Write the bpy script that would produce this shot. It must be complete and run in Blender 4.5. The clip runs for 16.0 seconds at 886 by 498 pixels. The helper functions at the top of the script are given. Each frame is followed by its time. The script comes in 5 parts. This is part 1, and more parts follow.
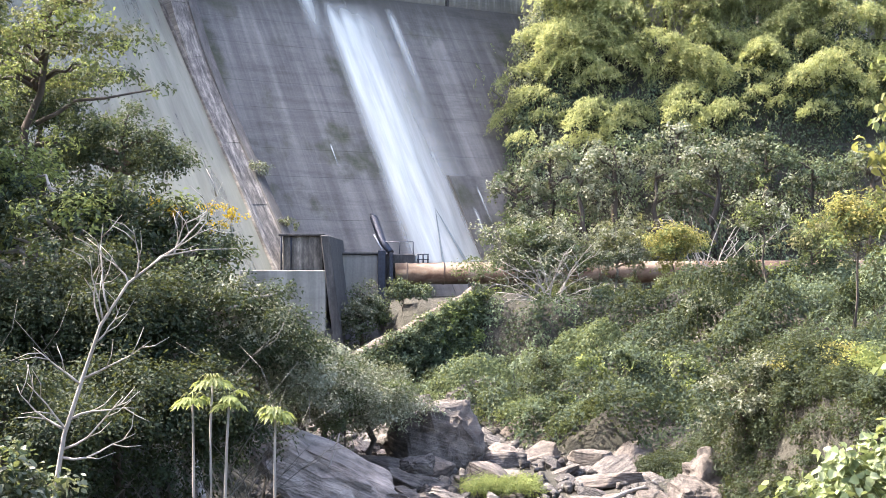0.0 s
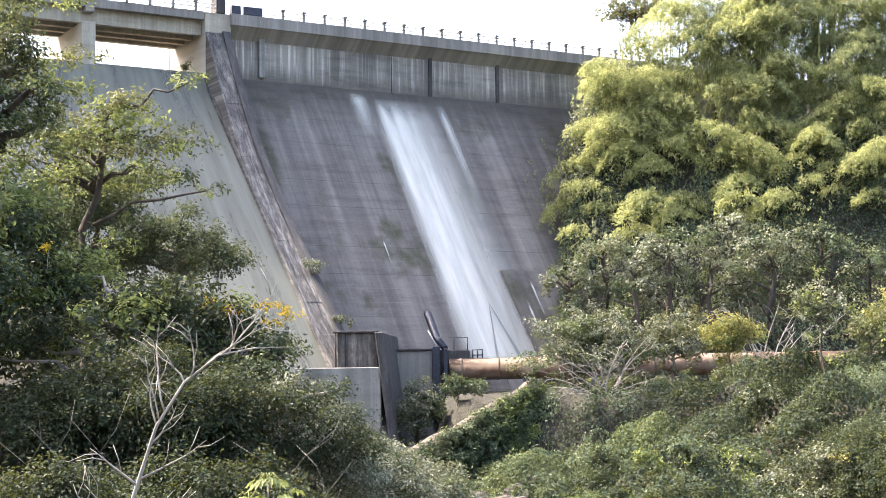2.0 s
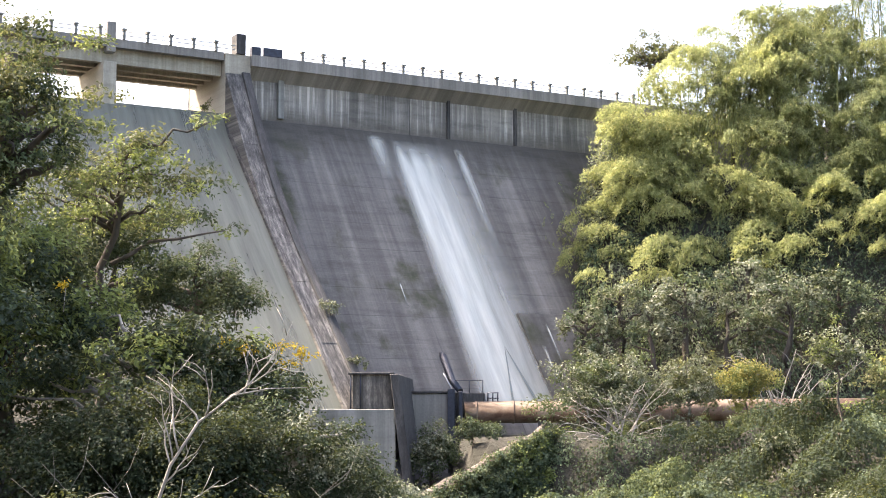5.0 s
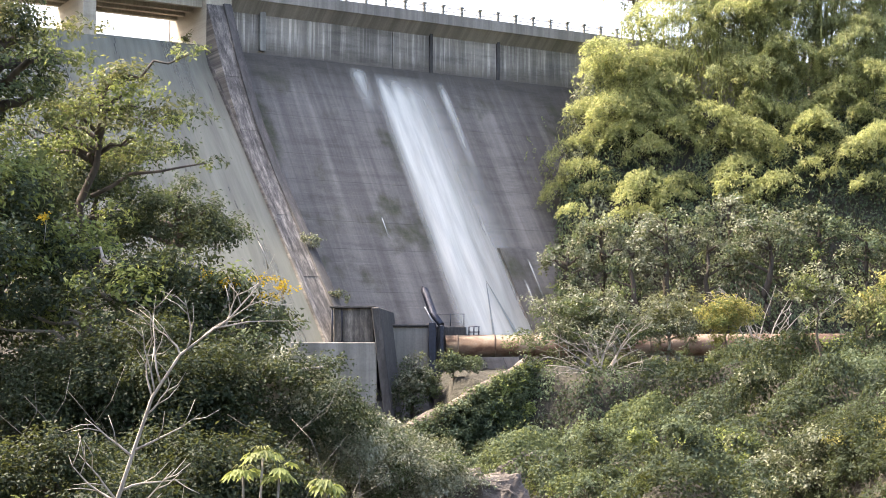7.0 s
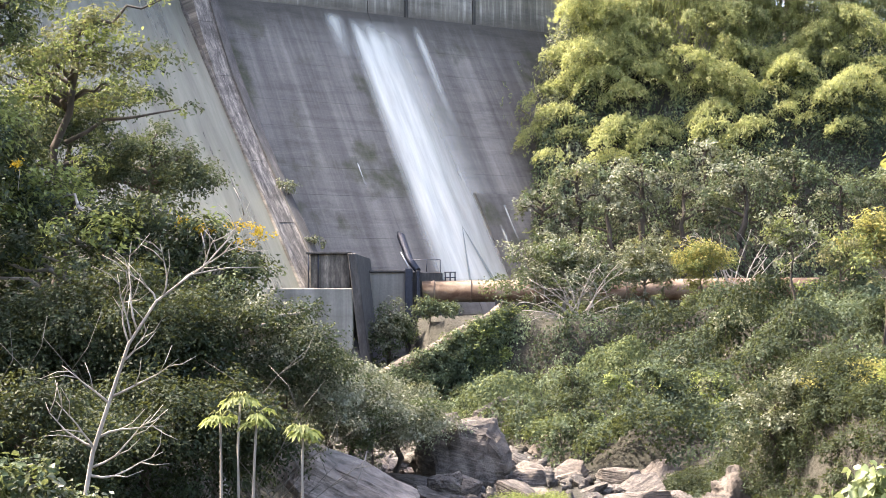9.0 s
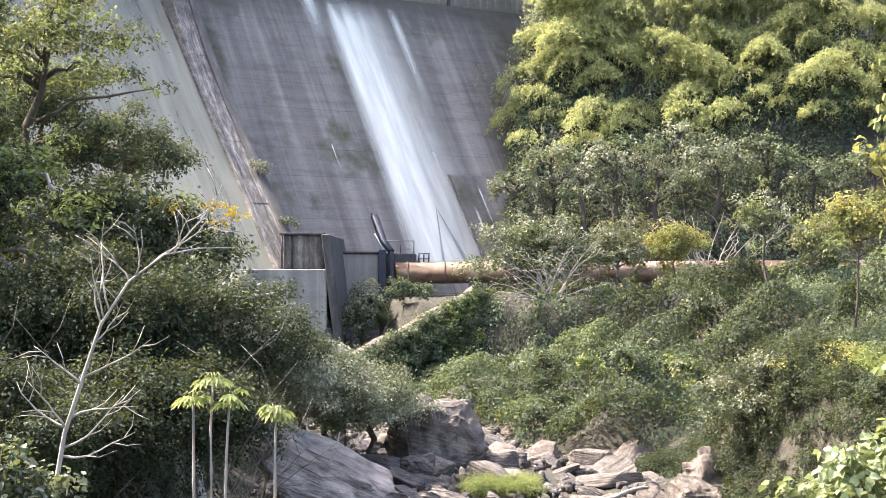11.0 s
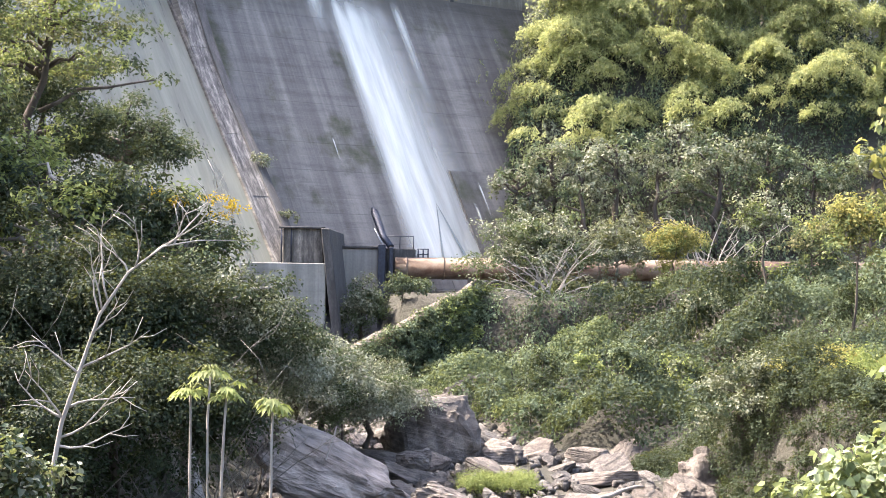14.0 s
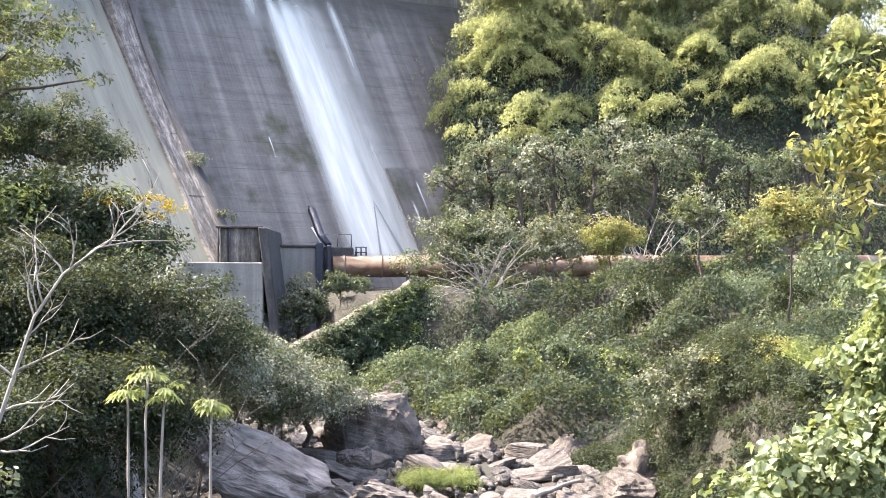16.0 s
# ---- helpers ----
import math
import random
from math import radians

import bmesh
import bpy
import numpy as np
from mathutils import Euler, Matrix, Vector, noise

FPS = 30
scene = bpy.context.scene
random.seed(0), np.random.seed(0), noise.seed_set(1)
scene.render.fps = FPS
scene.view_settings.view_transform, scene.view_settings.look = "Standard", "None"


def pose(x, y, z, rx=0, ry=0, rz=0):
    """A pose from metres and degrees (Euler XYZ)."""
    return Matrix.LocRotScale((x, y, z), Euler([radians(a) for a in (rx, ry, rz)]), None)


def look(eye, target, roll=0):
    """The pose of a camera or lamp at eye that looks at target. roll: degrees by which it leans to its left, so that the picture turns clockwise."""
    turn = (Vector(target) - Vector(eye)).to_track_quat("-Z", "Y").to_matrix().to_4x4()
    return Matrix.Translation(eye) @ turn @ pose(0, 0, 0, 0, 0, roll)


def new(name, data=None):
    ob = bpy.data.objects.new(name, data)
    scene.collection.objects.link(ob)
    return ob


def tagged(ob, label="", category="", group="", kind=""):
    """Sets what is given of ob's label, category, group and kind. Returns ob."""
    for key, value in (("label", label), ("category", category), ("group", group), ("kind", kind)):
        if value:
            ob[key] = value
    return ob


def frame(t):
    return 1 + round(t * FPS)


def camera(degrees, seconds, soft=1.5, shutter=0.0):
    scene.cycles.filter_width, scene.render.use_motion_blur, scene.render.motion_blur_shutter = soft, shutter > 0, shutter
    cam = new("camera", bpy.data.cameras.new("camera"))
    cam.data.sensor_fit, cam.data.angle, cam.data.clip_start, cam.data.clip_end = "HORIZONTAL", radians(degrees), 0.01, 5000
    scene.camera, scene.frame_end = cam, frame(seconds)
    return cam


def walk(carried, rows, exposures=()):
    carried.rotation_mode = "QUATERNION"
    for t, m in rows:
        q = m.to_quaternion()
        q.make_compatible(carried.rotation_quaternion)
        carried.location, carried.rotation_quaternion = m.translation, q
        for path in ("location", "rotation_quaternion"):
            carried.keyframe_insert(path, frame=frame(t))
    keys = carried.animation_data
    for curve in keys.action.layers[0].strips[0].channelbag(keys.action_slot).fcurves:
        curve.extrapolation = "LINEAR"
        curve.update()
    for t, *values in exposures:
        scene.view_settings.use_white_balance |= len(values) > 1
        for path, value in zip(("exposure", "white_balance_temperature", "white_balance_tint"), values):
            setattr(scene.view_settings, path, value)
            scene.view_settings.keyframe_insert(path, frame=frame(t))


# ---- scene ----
cam = camera(33.0, 16.0, soft=0.9)
EYE = (0.0, 0.0, 0.0)
# seconds, turn to the right, tilt up, lean (degrees): a camera held in the hand that turns where it is
TURNS = [
    (0.0, 0.151, 0.948, -0.053), (0.5, 0.261, 2.636, -0.056), (1.0, -0.365, 3.097, -0.833), (1.5, -1.015, 4.024, -1.085),
    (2.0, -1.871, 4.616, -0.855), (2.5, -2.222, 5.649, -1.102), (3.0, -2.468, 5.801, -0.709), (3.5, -2.898, 6.584, -0.919),
    (4.0, -2.673, 6.29, -0.753), (4.2, -2.795, 6.4, -0.624), (6.3, -1.744, 5.677, 0.754), (6.5, -1.801, 5.478, 0.822),
    (7.0, -1.794, 3.717, 0.084), (7.5, -1.995, 3.355, 0.077), (8.0, -1.612, 3.024, 0.097), (8.5, -1.121, 2.082, -0.333),
    (9.0, -0.882, 1.634, -0.152), (9.5, -0.266, 1.308, 0.199), (9.7, 0.26, 1.081, 0.163), (11.8, -0.006, 0.762, 0.097),
    (12.0, 0.007, 0.574, 0.218), (12.5, 0.0, 0.67, 0.497), (13.0, 0.034, 0.697, 0.406), (13.5, 0.051, 0.589, 0.695),
    (14.0, 0.145, 0.764, 0.965), (14.5, 0.125, 0.728, 1.253), (15.0, 1.087, 0.871, 0.627), (15.5, 1.81, 0.523, 0.268),
    (16.0, 2.523, 0.692, 0.272),
]


def aim(yaw, pitch, roll):
    y, p = radians(yaw), radians(pitch)
    return look(EYE, (100 * math.sin(y) * math.cos(p), 100 * math.cos(y) * math.cos(p), 100 * math.sin(p)), roll)


walk(cam, [(t, aim(y, p, r)) for t, y, p, r in TURNS], exposures=[(0.0, 2.72, 6450, 17), (1.5, 2.66, 6650, 17), (3.5, 2.42, 6950, 17), (7.0, 2.48, 7050, 17), (9.7, 2.68, 6850, 17), (12.5, 2.68, 6650, 17), (16.0, 2.74, 6550, 17)])

# ---- light: hazy sun from the left behind the dam ----
SUN_DIR = Vector((-0.74, 0.34, 1.0)).normalized()
world = bpy.data.worlds.new("hazy_sky")
scene.world = world
world.use_nodes = True
wn = world.node_tree.nodes
sky = wn.new("ShaderNodeTexSky")
sky.sky_type, sky.sun_disc = "NISHITA", False
sky.sun_elevation = math.asin(SUN_DIR.z)
sky.sun_rotation = math.atan2(SUN_DIR.x, SUN_DIR.y)
sky.dust_density, sky.air_density = 5.0, 1.0
wn["Background"].inputs["Strength"].default_value = 0.15
world.node_tree.links.new(sky.outputs[0], wn["Background"].inputs["Color"])
sun_data = bpy.data.lights.new("sun", "SUN")
sun_data.energy, sun_data.angle, sun_data.color = 3.0, radians(1.5), (1.0, 0.93, 0.80)
sun = new("sun", sun_data)
sun.matrix_world = look(SUN_DIR * 200, (0, 0, 0))


# ---- materials ----
def material(name, rough=0.8, metal=0.0):
    m = bpy.data.materials.new(name)
    m.use_nodes = True
    b = m.node_tree.nodes["Principled BSDF"]
    b.inputs["Roughness"].default_value, b.inputs["Metallic"].default_value = rough, metal
    return m, m.node_tree.nodes, m.node_tree.links, b


def ramp(nodes, stops):
    r = nodes.new("ShaderNodeValToRGB")
    while len(r.color_ramp.elements) < len(stops):
        r.color_ramp.elements.new(0.5)
    for e, (p, c) in zip(r.color_ramp.elements, stops):
        e.position, e.color = p, (*c, 1)
    return r


def noise_node(nodes, links, scale, detail=6, stretch=None, space="Object", rough=0.6):
    n = nodes.new("ShaderNodeTexNoise")
    n.inputs["Scale"].default_value, n.inputs["Detail"].default_value, n.inputs["Roughness"].default_value = scale, detail, rough
    co = nodes.new("ShaderNodeTexCoord")
    if stretch:
        mp = nodes.new("ShaderNodeMapping")
        mp.inputs["Scale"].default_value = stretch
        links.new(co.outputs[space], mp.inputs[0])
        links.new(mp.outputs[0], n.inputs["Vector"])
    else:
        links.new(co.outputs[space], n.inputs["Vector"])
    return n


def streaks(nodes, links, along, down, detail=6, rough=0.65):
    """Noise drawn out down the slope of the dam: fine along the crest, long down the face."""
    n = nodes.new("ShaderNodeTexNoise")
    n.inputs["Scale"].default_value, n.inputs["Detail"].default_value, n.inputs["Roughness"].default_value = 1.0, detail, rough
    co = nodes.new("ShaderNodeTexCoord")
    dot = nodes.new("ShaderNodeVectorMath")
    dot.operation = "DOT_PRODUCT"
    dot.inputs[1].default_value = (0.843 * along, 0.539 * along, 0)
    links.new(co.outputs["Object"], dot.inputs[0])
    sep = nodes.new("ShaderNodeSeparateXYZ")
    links.new(co.outputs["Object"], sep.inputs[0])
    k = nodes.new("ShaderNodeMath")
    k.operation = "MULTIPLY"
    k.inputs[1].default_value = down
    links.new(sep.outputs[2], k.inputs[0])
    c = nodes.new("ShaderNodeCombineXYZ")
    links.new(dot.outputs["Value"], c.inputs[0])
    links.new(k.outputs[0], c.inputs[2])
    links.new(c.outputs[0], n.inputs["Vector"])
    return n


def mixed(nodes, links, a, b, fac, mode="MIX"):
    x = nodes.new("ShaderNodeMix")
    x.data_type, x.blend_type = "RGBA", mode
    for sock, v in ((x.inputs[6], a), (x.inputs[7], b), (x.inputs[0], fac)):
        if isinstance(v, (int, float)):
            sock.default_value = v
        elif isinstance(v, tuple):
            sock.default_value = (*v, 1)
        else:
            links.new(v, sock)
    return x.outputs[2]


def bump(nodes, links, b, height, strength, dist):
    k = nodes.new("ShaderNodeBump")
    k.inputs["Strength"].default_value, k.inputs["Distance"].default_value = strength, dist
    links.new(height, k.inputs["Height"])
    links.new(k.outputs[0], b.inputs["Normal"])


def leaf_material(name, dark, mid, light, glow=0.35, gloss=0.45):
    """Leaves: colour by leaf and by patch, some light coming through."""
    m, n, l, b = material(name, gloss + 0.12)
    b.inputs["Specular IOR Level"].default_value = 0.3 if gloss < 0.4 else 0.12
    g = n.new("ShaderNodeNewGeometry")
    r = ramp(n, [(0.0, dark), (0.55, mid), (1.0, light)])
    big = noise_node(n, l, 0.35, 3)
    add = n.new("ShaderNodeMath")
    add.operation = "MULTIPLY_ADD"
    l.new(big.outputs[0], add.inputs[0])
    add.inputs[1].default_value = 1.1
    half = n.new("ShaderNodeMath")
    half.operation = "MULTIPLY_ADD"
    l.new(g.outputs["Random Per Island"], half.inputs[0])
    half.inputs[1].default_value, half.inputs[2].default_value = 0.7, -0.4
    l.new(half.outputs[0], add.inputs[2])
    l.new(add.outputs[0], r.inputs[0])
    l.new(r.outputs[0], b.inputs["Base Color"])
    t = n.new("ShaderNodeBsdfTranslucent")
    warm = mixed(n, l, r.outputs[0], (0.40, 0.43, 0.10), 0.28)
    l.new(warm, t.inputs["Color"])
    mx = n.new("ShaderNodeMixShader")
    mx.inputs[0].default_value = glow
    l.new(b.outputs[0], mx.inputs[1])
    l.new(t.outputs[0], mx.inputs[2])
    l.new(mx.outputs[0], n["Material Output"].inputs["Surface"])
    return m


LEAF_DARK = leaf_material("leaf_dark_green", (0.016, 0.027, 0.023), (0.039, 0.060, 0.038), (0.088, 0.112, 0.065), 0.22, 0.5)
LEAF_MID = leaf_material("leaf_mid_green", (0.029, 0.047, 0.030), (0.072, 0.102, 0.053), (0.144, 0.170, 0.087), 0.28, 0.5)
LEAF_LIGHT = leaf_material("leaf_bright_green", (0.057, 0.082, 0.036), (0.134, 0.170, 0.067), (0.268, 0.281, 0.119), 0.32, 0.5)
LEAF_YELLOW = leaf_material("leaf_yellow_green", (0.103, 0.116, 0.038), (0.237, 0.228, 0.076), (0.433, 0.359, 0.122), 0.35, 0.5)
LEAF_GREY = leaf_material("leaf_grey_green", (0.048, 0.058, 0.036), (0.12, 0.136, 0.085), (0.26, 0.276, 0.19), 0.22, 0.38)
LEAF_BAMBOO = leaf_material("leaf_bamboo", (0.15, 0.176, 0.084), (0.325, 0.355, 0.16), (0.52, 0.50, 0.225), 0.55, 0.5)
# darker copy of the bamboo leaf: shade inside the clumps as colour
LEAF_BAMBOO_SHADE = leaf_material("leaf_bamboo_shaded", (0.115, 0.14, 0.078), (0.24, 0.275, 0.138), (0.41, 0.42, 0.2), 0.5, 0.5)
LEAF_VINE = leaf_material("leaf_vine", (0.042, 0.065, 0.043), (0.095, 0.13, 0.078), (0.19, 0.225, 0.135), 0.26, 0.42)
LEAF_FRESH = leaf_material("leaf_fresh_green", (0.085, 0.115, 0.04), (0.185, 0.23, 0.075), (0.32, 0.35, 0.13), 0.35, 0.5)
LEAF_OLIVE = leaf_material("leaf_olive", (0.041, 0.049, 0.032), (0.103, 0.112, 0.058), (0.206, 0.184, 0.095), 0.28, 0.5)
# lighter copy of the grey-green leaf, brightness of lit foliage in its colour
LEAF_GREY_LIT = leaf_material("leaf_lit_grey_green", (0.078, 0.088, 0.058), (0.18, 0.198, 0.135), (0.36, 0.38, 0.28), 0.22, 0.38)
# near-black leaf: deep shade under the trees put into the colour
LEAF_SHADE = leaf_material("leaf_shaded_green", (0.010, 0.017, 0.011), (0.023, 0.036, 0.020), (0.052, 0.071, 0.035), 0.18, 0.5)
LEAF_PALE = leaf_material("leaf_pale_glossy", (0.08, 0.11, 0.045), (0.19, 0.24, 0.11), (0.38, 0.42, 0.26), 0.25, 0.38)
FLOWER = leaf_material("flower_yellow", (0.40, 0.27, 0.02), (0.55, 0.38, 0.03), (0.7, 0.48, 0.05), 0.3, 0.6)


def bark_material(name, a, b_col, scale=3.0):
    m, n, l, b = material(name, 0.85)
    no = noise_node(n, l, scale, 8, (1, 1, 0.25))
    r = ramp(n, [(0.3, a), (0.7, b_col)])
    l.new(no.outputs[0], r.inputs[0])
    l.new(r.outputs[0], b.inputs["Base Color"])
    bump(n, l, b, no.outputs[0], 0.5, 0.03)
    return m


BARK_DARK = bark_material("bark_dark", (0.03, 0.025, 0.02), (0.10, 0.08, 0.06))
BARK_PALE = bark_material("bark_pale", (0.17, 0.155, 0.13), (0.37, 0.34, 0.295))
BARK_GREY = bark_material("bark_grey", (0.08, 0.074, 0.062), (0.19, 0.175, 0.15))
BARK_CULM = bark_material("bamboo_culm", (0.10, 0.12, 0.03), (0.22, 0.22, 0.07))


def concrete_material(name, dark, light, streak=0.5, moss=0.0, fine_run=1.6, lime=2.0, band=None, courses=0.0, mottle=0.0):
    """Old cast concrete: lift lines, runs of lime and dirt down the face, patches of moss."""
    m, n, l, b = material(name, 0.85)
    patch = streaks(n, l, 0.22, 0.09, 8)
    base = ramp(n, [(0.3, dark), (0.72, light)])
    l.new(patch.outputs[0], base.inputs[0])
    run = streaks(n, l, fine_run, 0.03 * fine_run, 8)
    run_r = ramp(n, [(0.42, (0, 0, 0)), (0.72, (1, 1, 1))] if fine_run < 2 else [(0.5, (0, 0, 0)), (0.62, (1, 1, 1))])
    l.new(run.outputs[0], run_r.inputs[0])
    dirt = streaks(n, l, 0.55, 0.02, 7)
    dirt_r = ramp(n, [(0.35, (1, 1, 1)), (0.6, (0, 0, 0))])
    l.new(dirt.outputs[0], dirt_r.inputs[0])
    c1 = mixed(n, l, base.outputs[0], tuple(min(1, lime * v) for v in light), run_r.outputs[0])
    k = n.new("ShaderNodeMath")
    k.operation = "MULTIPLY"
    l.new(dirt_r.outputs[0], k.inputs[0])
    k.inputs[1].default_value = streak
    c2 = mixed(n, l, mixed(n, l, base.outputs[0], c1, streak), tuple(0.4 * v for v in dark), k.outputs[0])
    if moss:
        mo = noise_node(n, l, 0.22, 7, (1, 1, 0.6))
        mr = ramp(n, [(0.55, (0, 0, 0)), (0.72, (1, 1, 1))])
        l.new(mo.outputs[0], mr.inputs[0])
        c2 = mixed(n, l, c2, (0.05, 0.055, 0.02), mr.outputs[0])
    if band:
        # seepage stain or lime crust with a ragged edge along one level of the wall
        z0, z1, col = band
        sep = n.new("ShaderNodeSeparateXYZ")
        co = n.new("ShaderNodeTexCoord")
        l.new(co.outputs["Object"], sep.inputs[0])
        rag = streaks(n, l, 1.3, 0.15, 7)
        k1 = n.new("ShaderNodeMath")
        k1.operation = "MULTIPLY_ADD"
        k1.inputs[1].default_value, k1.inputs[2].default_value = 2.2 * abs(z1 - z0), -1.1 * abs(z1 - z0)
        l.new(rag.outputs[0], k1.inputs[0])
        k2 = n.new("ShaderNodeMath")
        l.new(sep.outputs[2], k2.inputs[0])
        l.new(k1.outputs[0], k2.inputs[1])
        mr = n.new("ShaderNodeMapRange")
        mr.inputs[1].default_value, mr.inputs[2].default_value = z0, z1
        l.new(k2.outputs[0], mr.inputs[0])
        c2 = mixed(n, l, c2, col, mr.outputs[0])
    if courses:
        # uneven pours: long level bands, broken along the wall
        lay = streaks(n, l, 0.16, 0.9, 9, 0.7)
        lr = ramp(n, [(0.38, (0.62, 0.61, 0.6)), (0.5, (1.0, 1.0, 1.0)), (0.66, (1.22, 1.2, 1.16))])
        l.new(lay.outputs[0], lr.inputs[0])
        c2 = mixed(n, l, c2, mixed(n, l, c2, lr.outputs[0], 1.0, "MULTIPLY"), courses)
    if mottle:
        # crust of lime and black algae in ragged flecks drawn down the slope
        fl = streaks(n, l, 2.2, 0.55, 10, 0.8)
        fr = ramp(n, [(0.40, (0.25, 0.25, 0.24)), (0.5, (0.9, 0.9, 0.9)), (0.60, (2.3, 2.25, 2.15))])
        l.new(fl.outputs[0], fr.inputs[0])
        c2 = mixed(n, l, c2, mixed(n, l, c2, fr.outputs[0], 1.0, "MULTIPLY"), mottle)
    fine = noise_node(n, l, 6.0, 6)
    c3 = mixed(n, l, c2, mixed(n, l, c2, (0.6, 0.6, 0.6), 1.0, "MULTIPLY"), fine.outputs[0])
    l.new(c3, b.inputs["Base Color"])
    bump(n, l, b, fine.outputs[0], 0.35, 0.06)
    return m


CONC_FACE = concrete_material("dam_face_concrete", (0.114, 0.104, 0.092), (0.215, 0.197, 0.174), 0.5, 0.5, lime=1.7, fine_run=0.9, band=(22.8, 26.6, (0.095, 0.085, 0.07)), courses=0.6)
CONC_WALL = concrete_material("parapet_concrete", (0.22, 0.208, 0.185), (0.40, 0.378, 0.335), 0.7, fine_run=2.6, lime=2.0, band=(28.6, 27.1, (0.17, 0.155, 0.13)), courses=0.7)
CONC_DECK = concrete_material("deck_concrete", (0.21, 0.195, 0.17), (0.33, 0.31, 0.275), 0.4)
CONC_PIER = concrete_material("pier_concrete", (0.36, 0.325, 0.25), (0.52, 0.475, 0.38), 0.4, courses=0.5)
CONC_ROUGH = concrete_material("rough_wall_concrete", (0.075, 0.07, 0.063), (0.17, 0.16, 0.145), 0.7, fine_run=2.4, lime=1.6, courses=0.4, mottle=0.85)
CONC_LIGHT = concrete_material("light_concrete", (0.20, 0.20, 0.18), (0.30, 0.30, 0.27), 0.45, courses=0.4)
CONC_STAIN = concrete_material("black_stained_concrete", (0.07, 0.065, 0.058), (0.24, 0.225, 0.20), 0.9, fine_run=1.0, lime=1.4, mottle=0.6)
# dark concrete; on the coping and valve house it paints in shade
CONC_DARK = concrete_material("wet_and_shaded_concrete", (0.04, 0.04, 0.04), (0.085, 0.081, 0.077), 0.3, mottle=0.4)


def water_sheet(name, col, rough, stripes, density):
    """A thin film of falling water: white threads over what lies under it."""
    m, n, l, b = material(name, rough)
    no = streaks(n, l, stripes[0], stripes[2], 8, 0.7)
    r = ramp(n, density)
    l.new(no.outputs[0], r.inputs[0])
    b.inputs["Base Color"].default_value = (*col, 1)
    uv = n.new("ShaderNodeUVMap")
    sep = n.new("ShaderNodeSeparateXYZ")
    l.new(uv.outputs[0], sep.inputs[0])
    k = n.new("ShaderNodeMath")
    k.operation = "MULTIPLY"
    l.new(r.outputs[0], k.inputs[0])
    l.new(sep.outputs[0], k.inputs[1])
    l.new(k.outputs[0], b.inputs["Alpha"])
    bump(n, l, b, no.outputs[0], 0.4, 0.08)
    return m


WATER_WHITE = water_sheet("white_water", (0.66, 0.655, 0.575), 0.5, (1.1, 1.1, 0.10), [(0.3, (0.58,) * 3), (0.66, (0.92,) * 3)])
WATER_FILM = water_sheet("spill_water", (0.165, 0.172, 0.135), 0.6, (0.45, 0.45, 0.05), [(0.28, (0.4,) * 3), (0.62, (0.95,) * 3)])


WATER_DARK = water_sheet("dark_wet_runnel", (0.16, 0.19, 0.18), 0.4, (1.0, 1.0, 0.1), [(0.2, (0.6,) * 3), (0.6, (0.85,) * 3)])


def rust_material():
    m, n, l, b = material("rusty_pipe_paint", 0.7)
    no = noise_node(n, l, 0.9, 8, (0.6, 1, 1))
    r = ramp(n, [(0.34, (0.27, 0.235, 0.19)), (0.5, (0.22, 0.155, 0.105)), (0.62, (0.11, 0.058, 0.035))])
    l.new(no.outputs[0], r.inputs[0])
    fine = noise_node(n, l, 8, 6)
    l.new(mixed(n, l, r.outputs[0], mixed(n, l, r.outputs[0], (0.5, 0.42, 0.38), 1.0, "MULTIPLY"), fine.outputs[0]), b.inputs["Base Color"])
    bump(n, l, b, fine.outputs[0], 0.3, 0.02)
    return m


RUST = rust_material()


def plain(name, col, rough=0.7, metal=0.0, vary=0.5, scale=4.0):
    m, n, l, b = material(name, rough, metal)
    no = noise_node(n, l, scale, 6)
    r = ramp(n, [(0.3, tuple(v * (1 - vary * 0.6) for v in col)), (0.7, tuple(min(1, v * (1 + vary * 0.5)) for v in col))])
    l.new(no.outputs[0], r.inputs[0])
    l.new(r.outputs[0], b.inputs["Base Color"])
    return m


STEEL_DARK = plain("dark_steel", (0.04, 0.045, 0.06), 0.5, 0.6)
RAIL_PAINT = plain("rail_grey_paint", (0.42, 0.42, 0.42), 0.6)


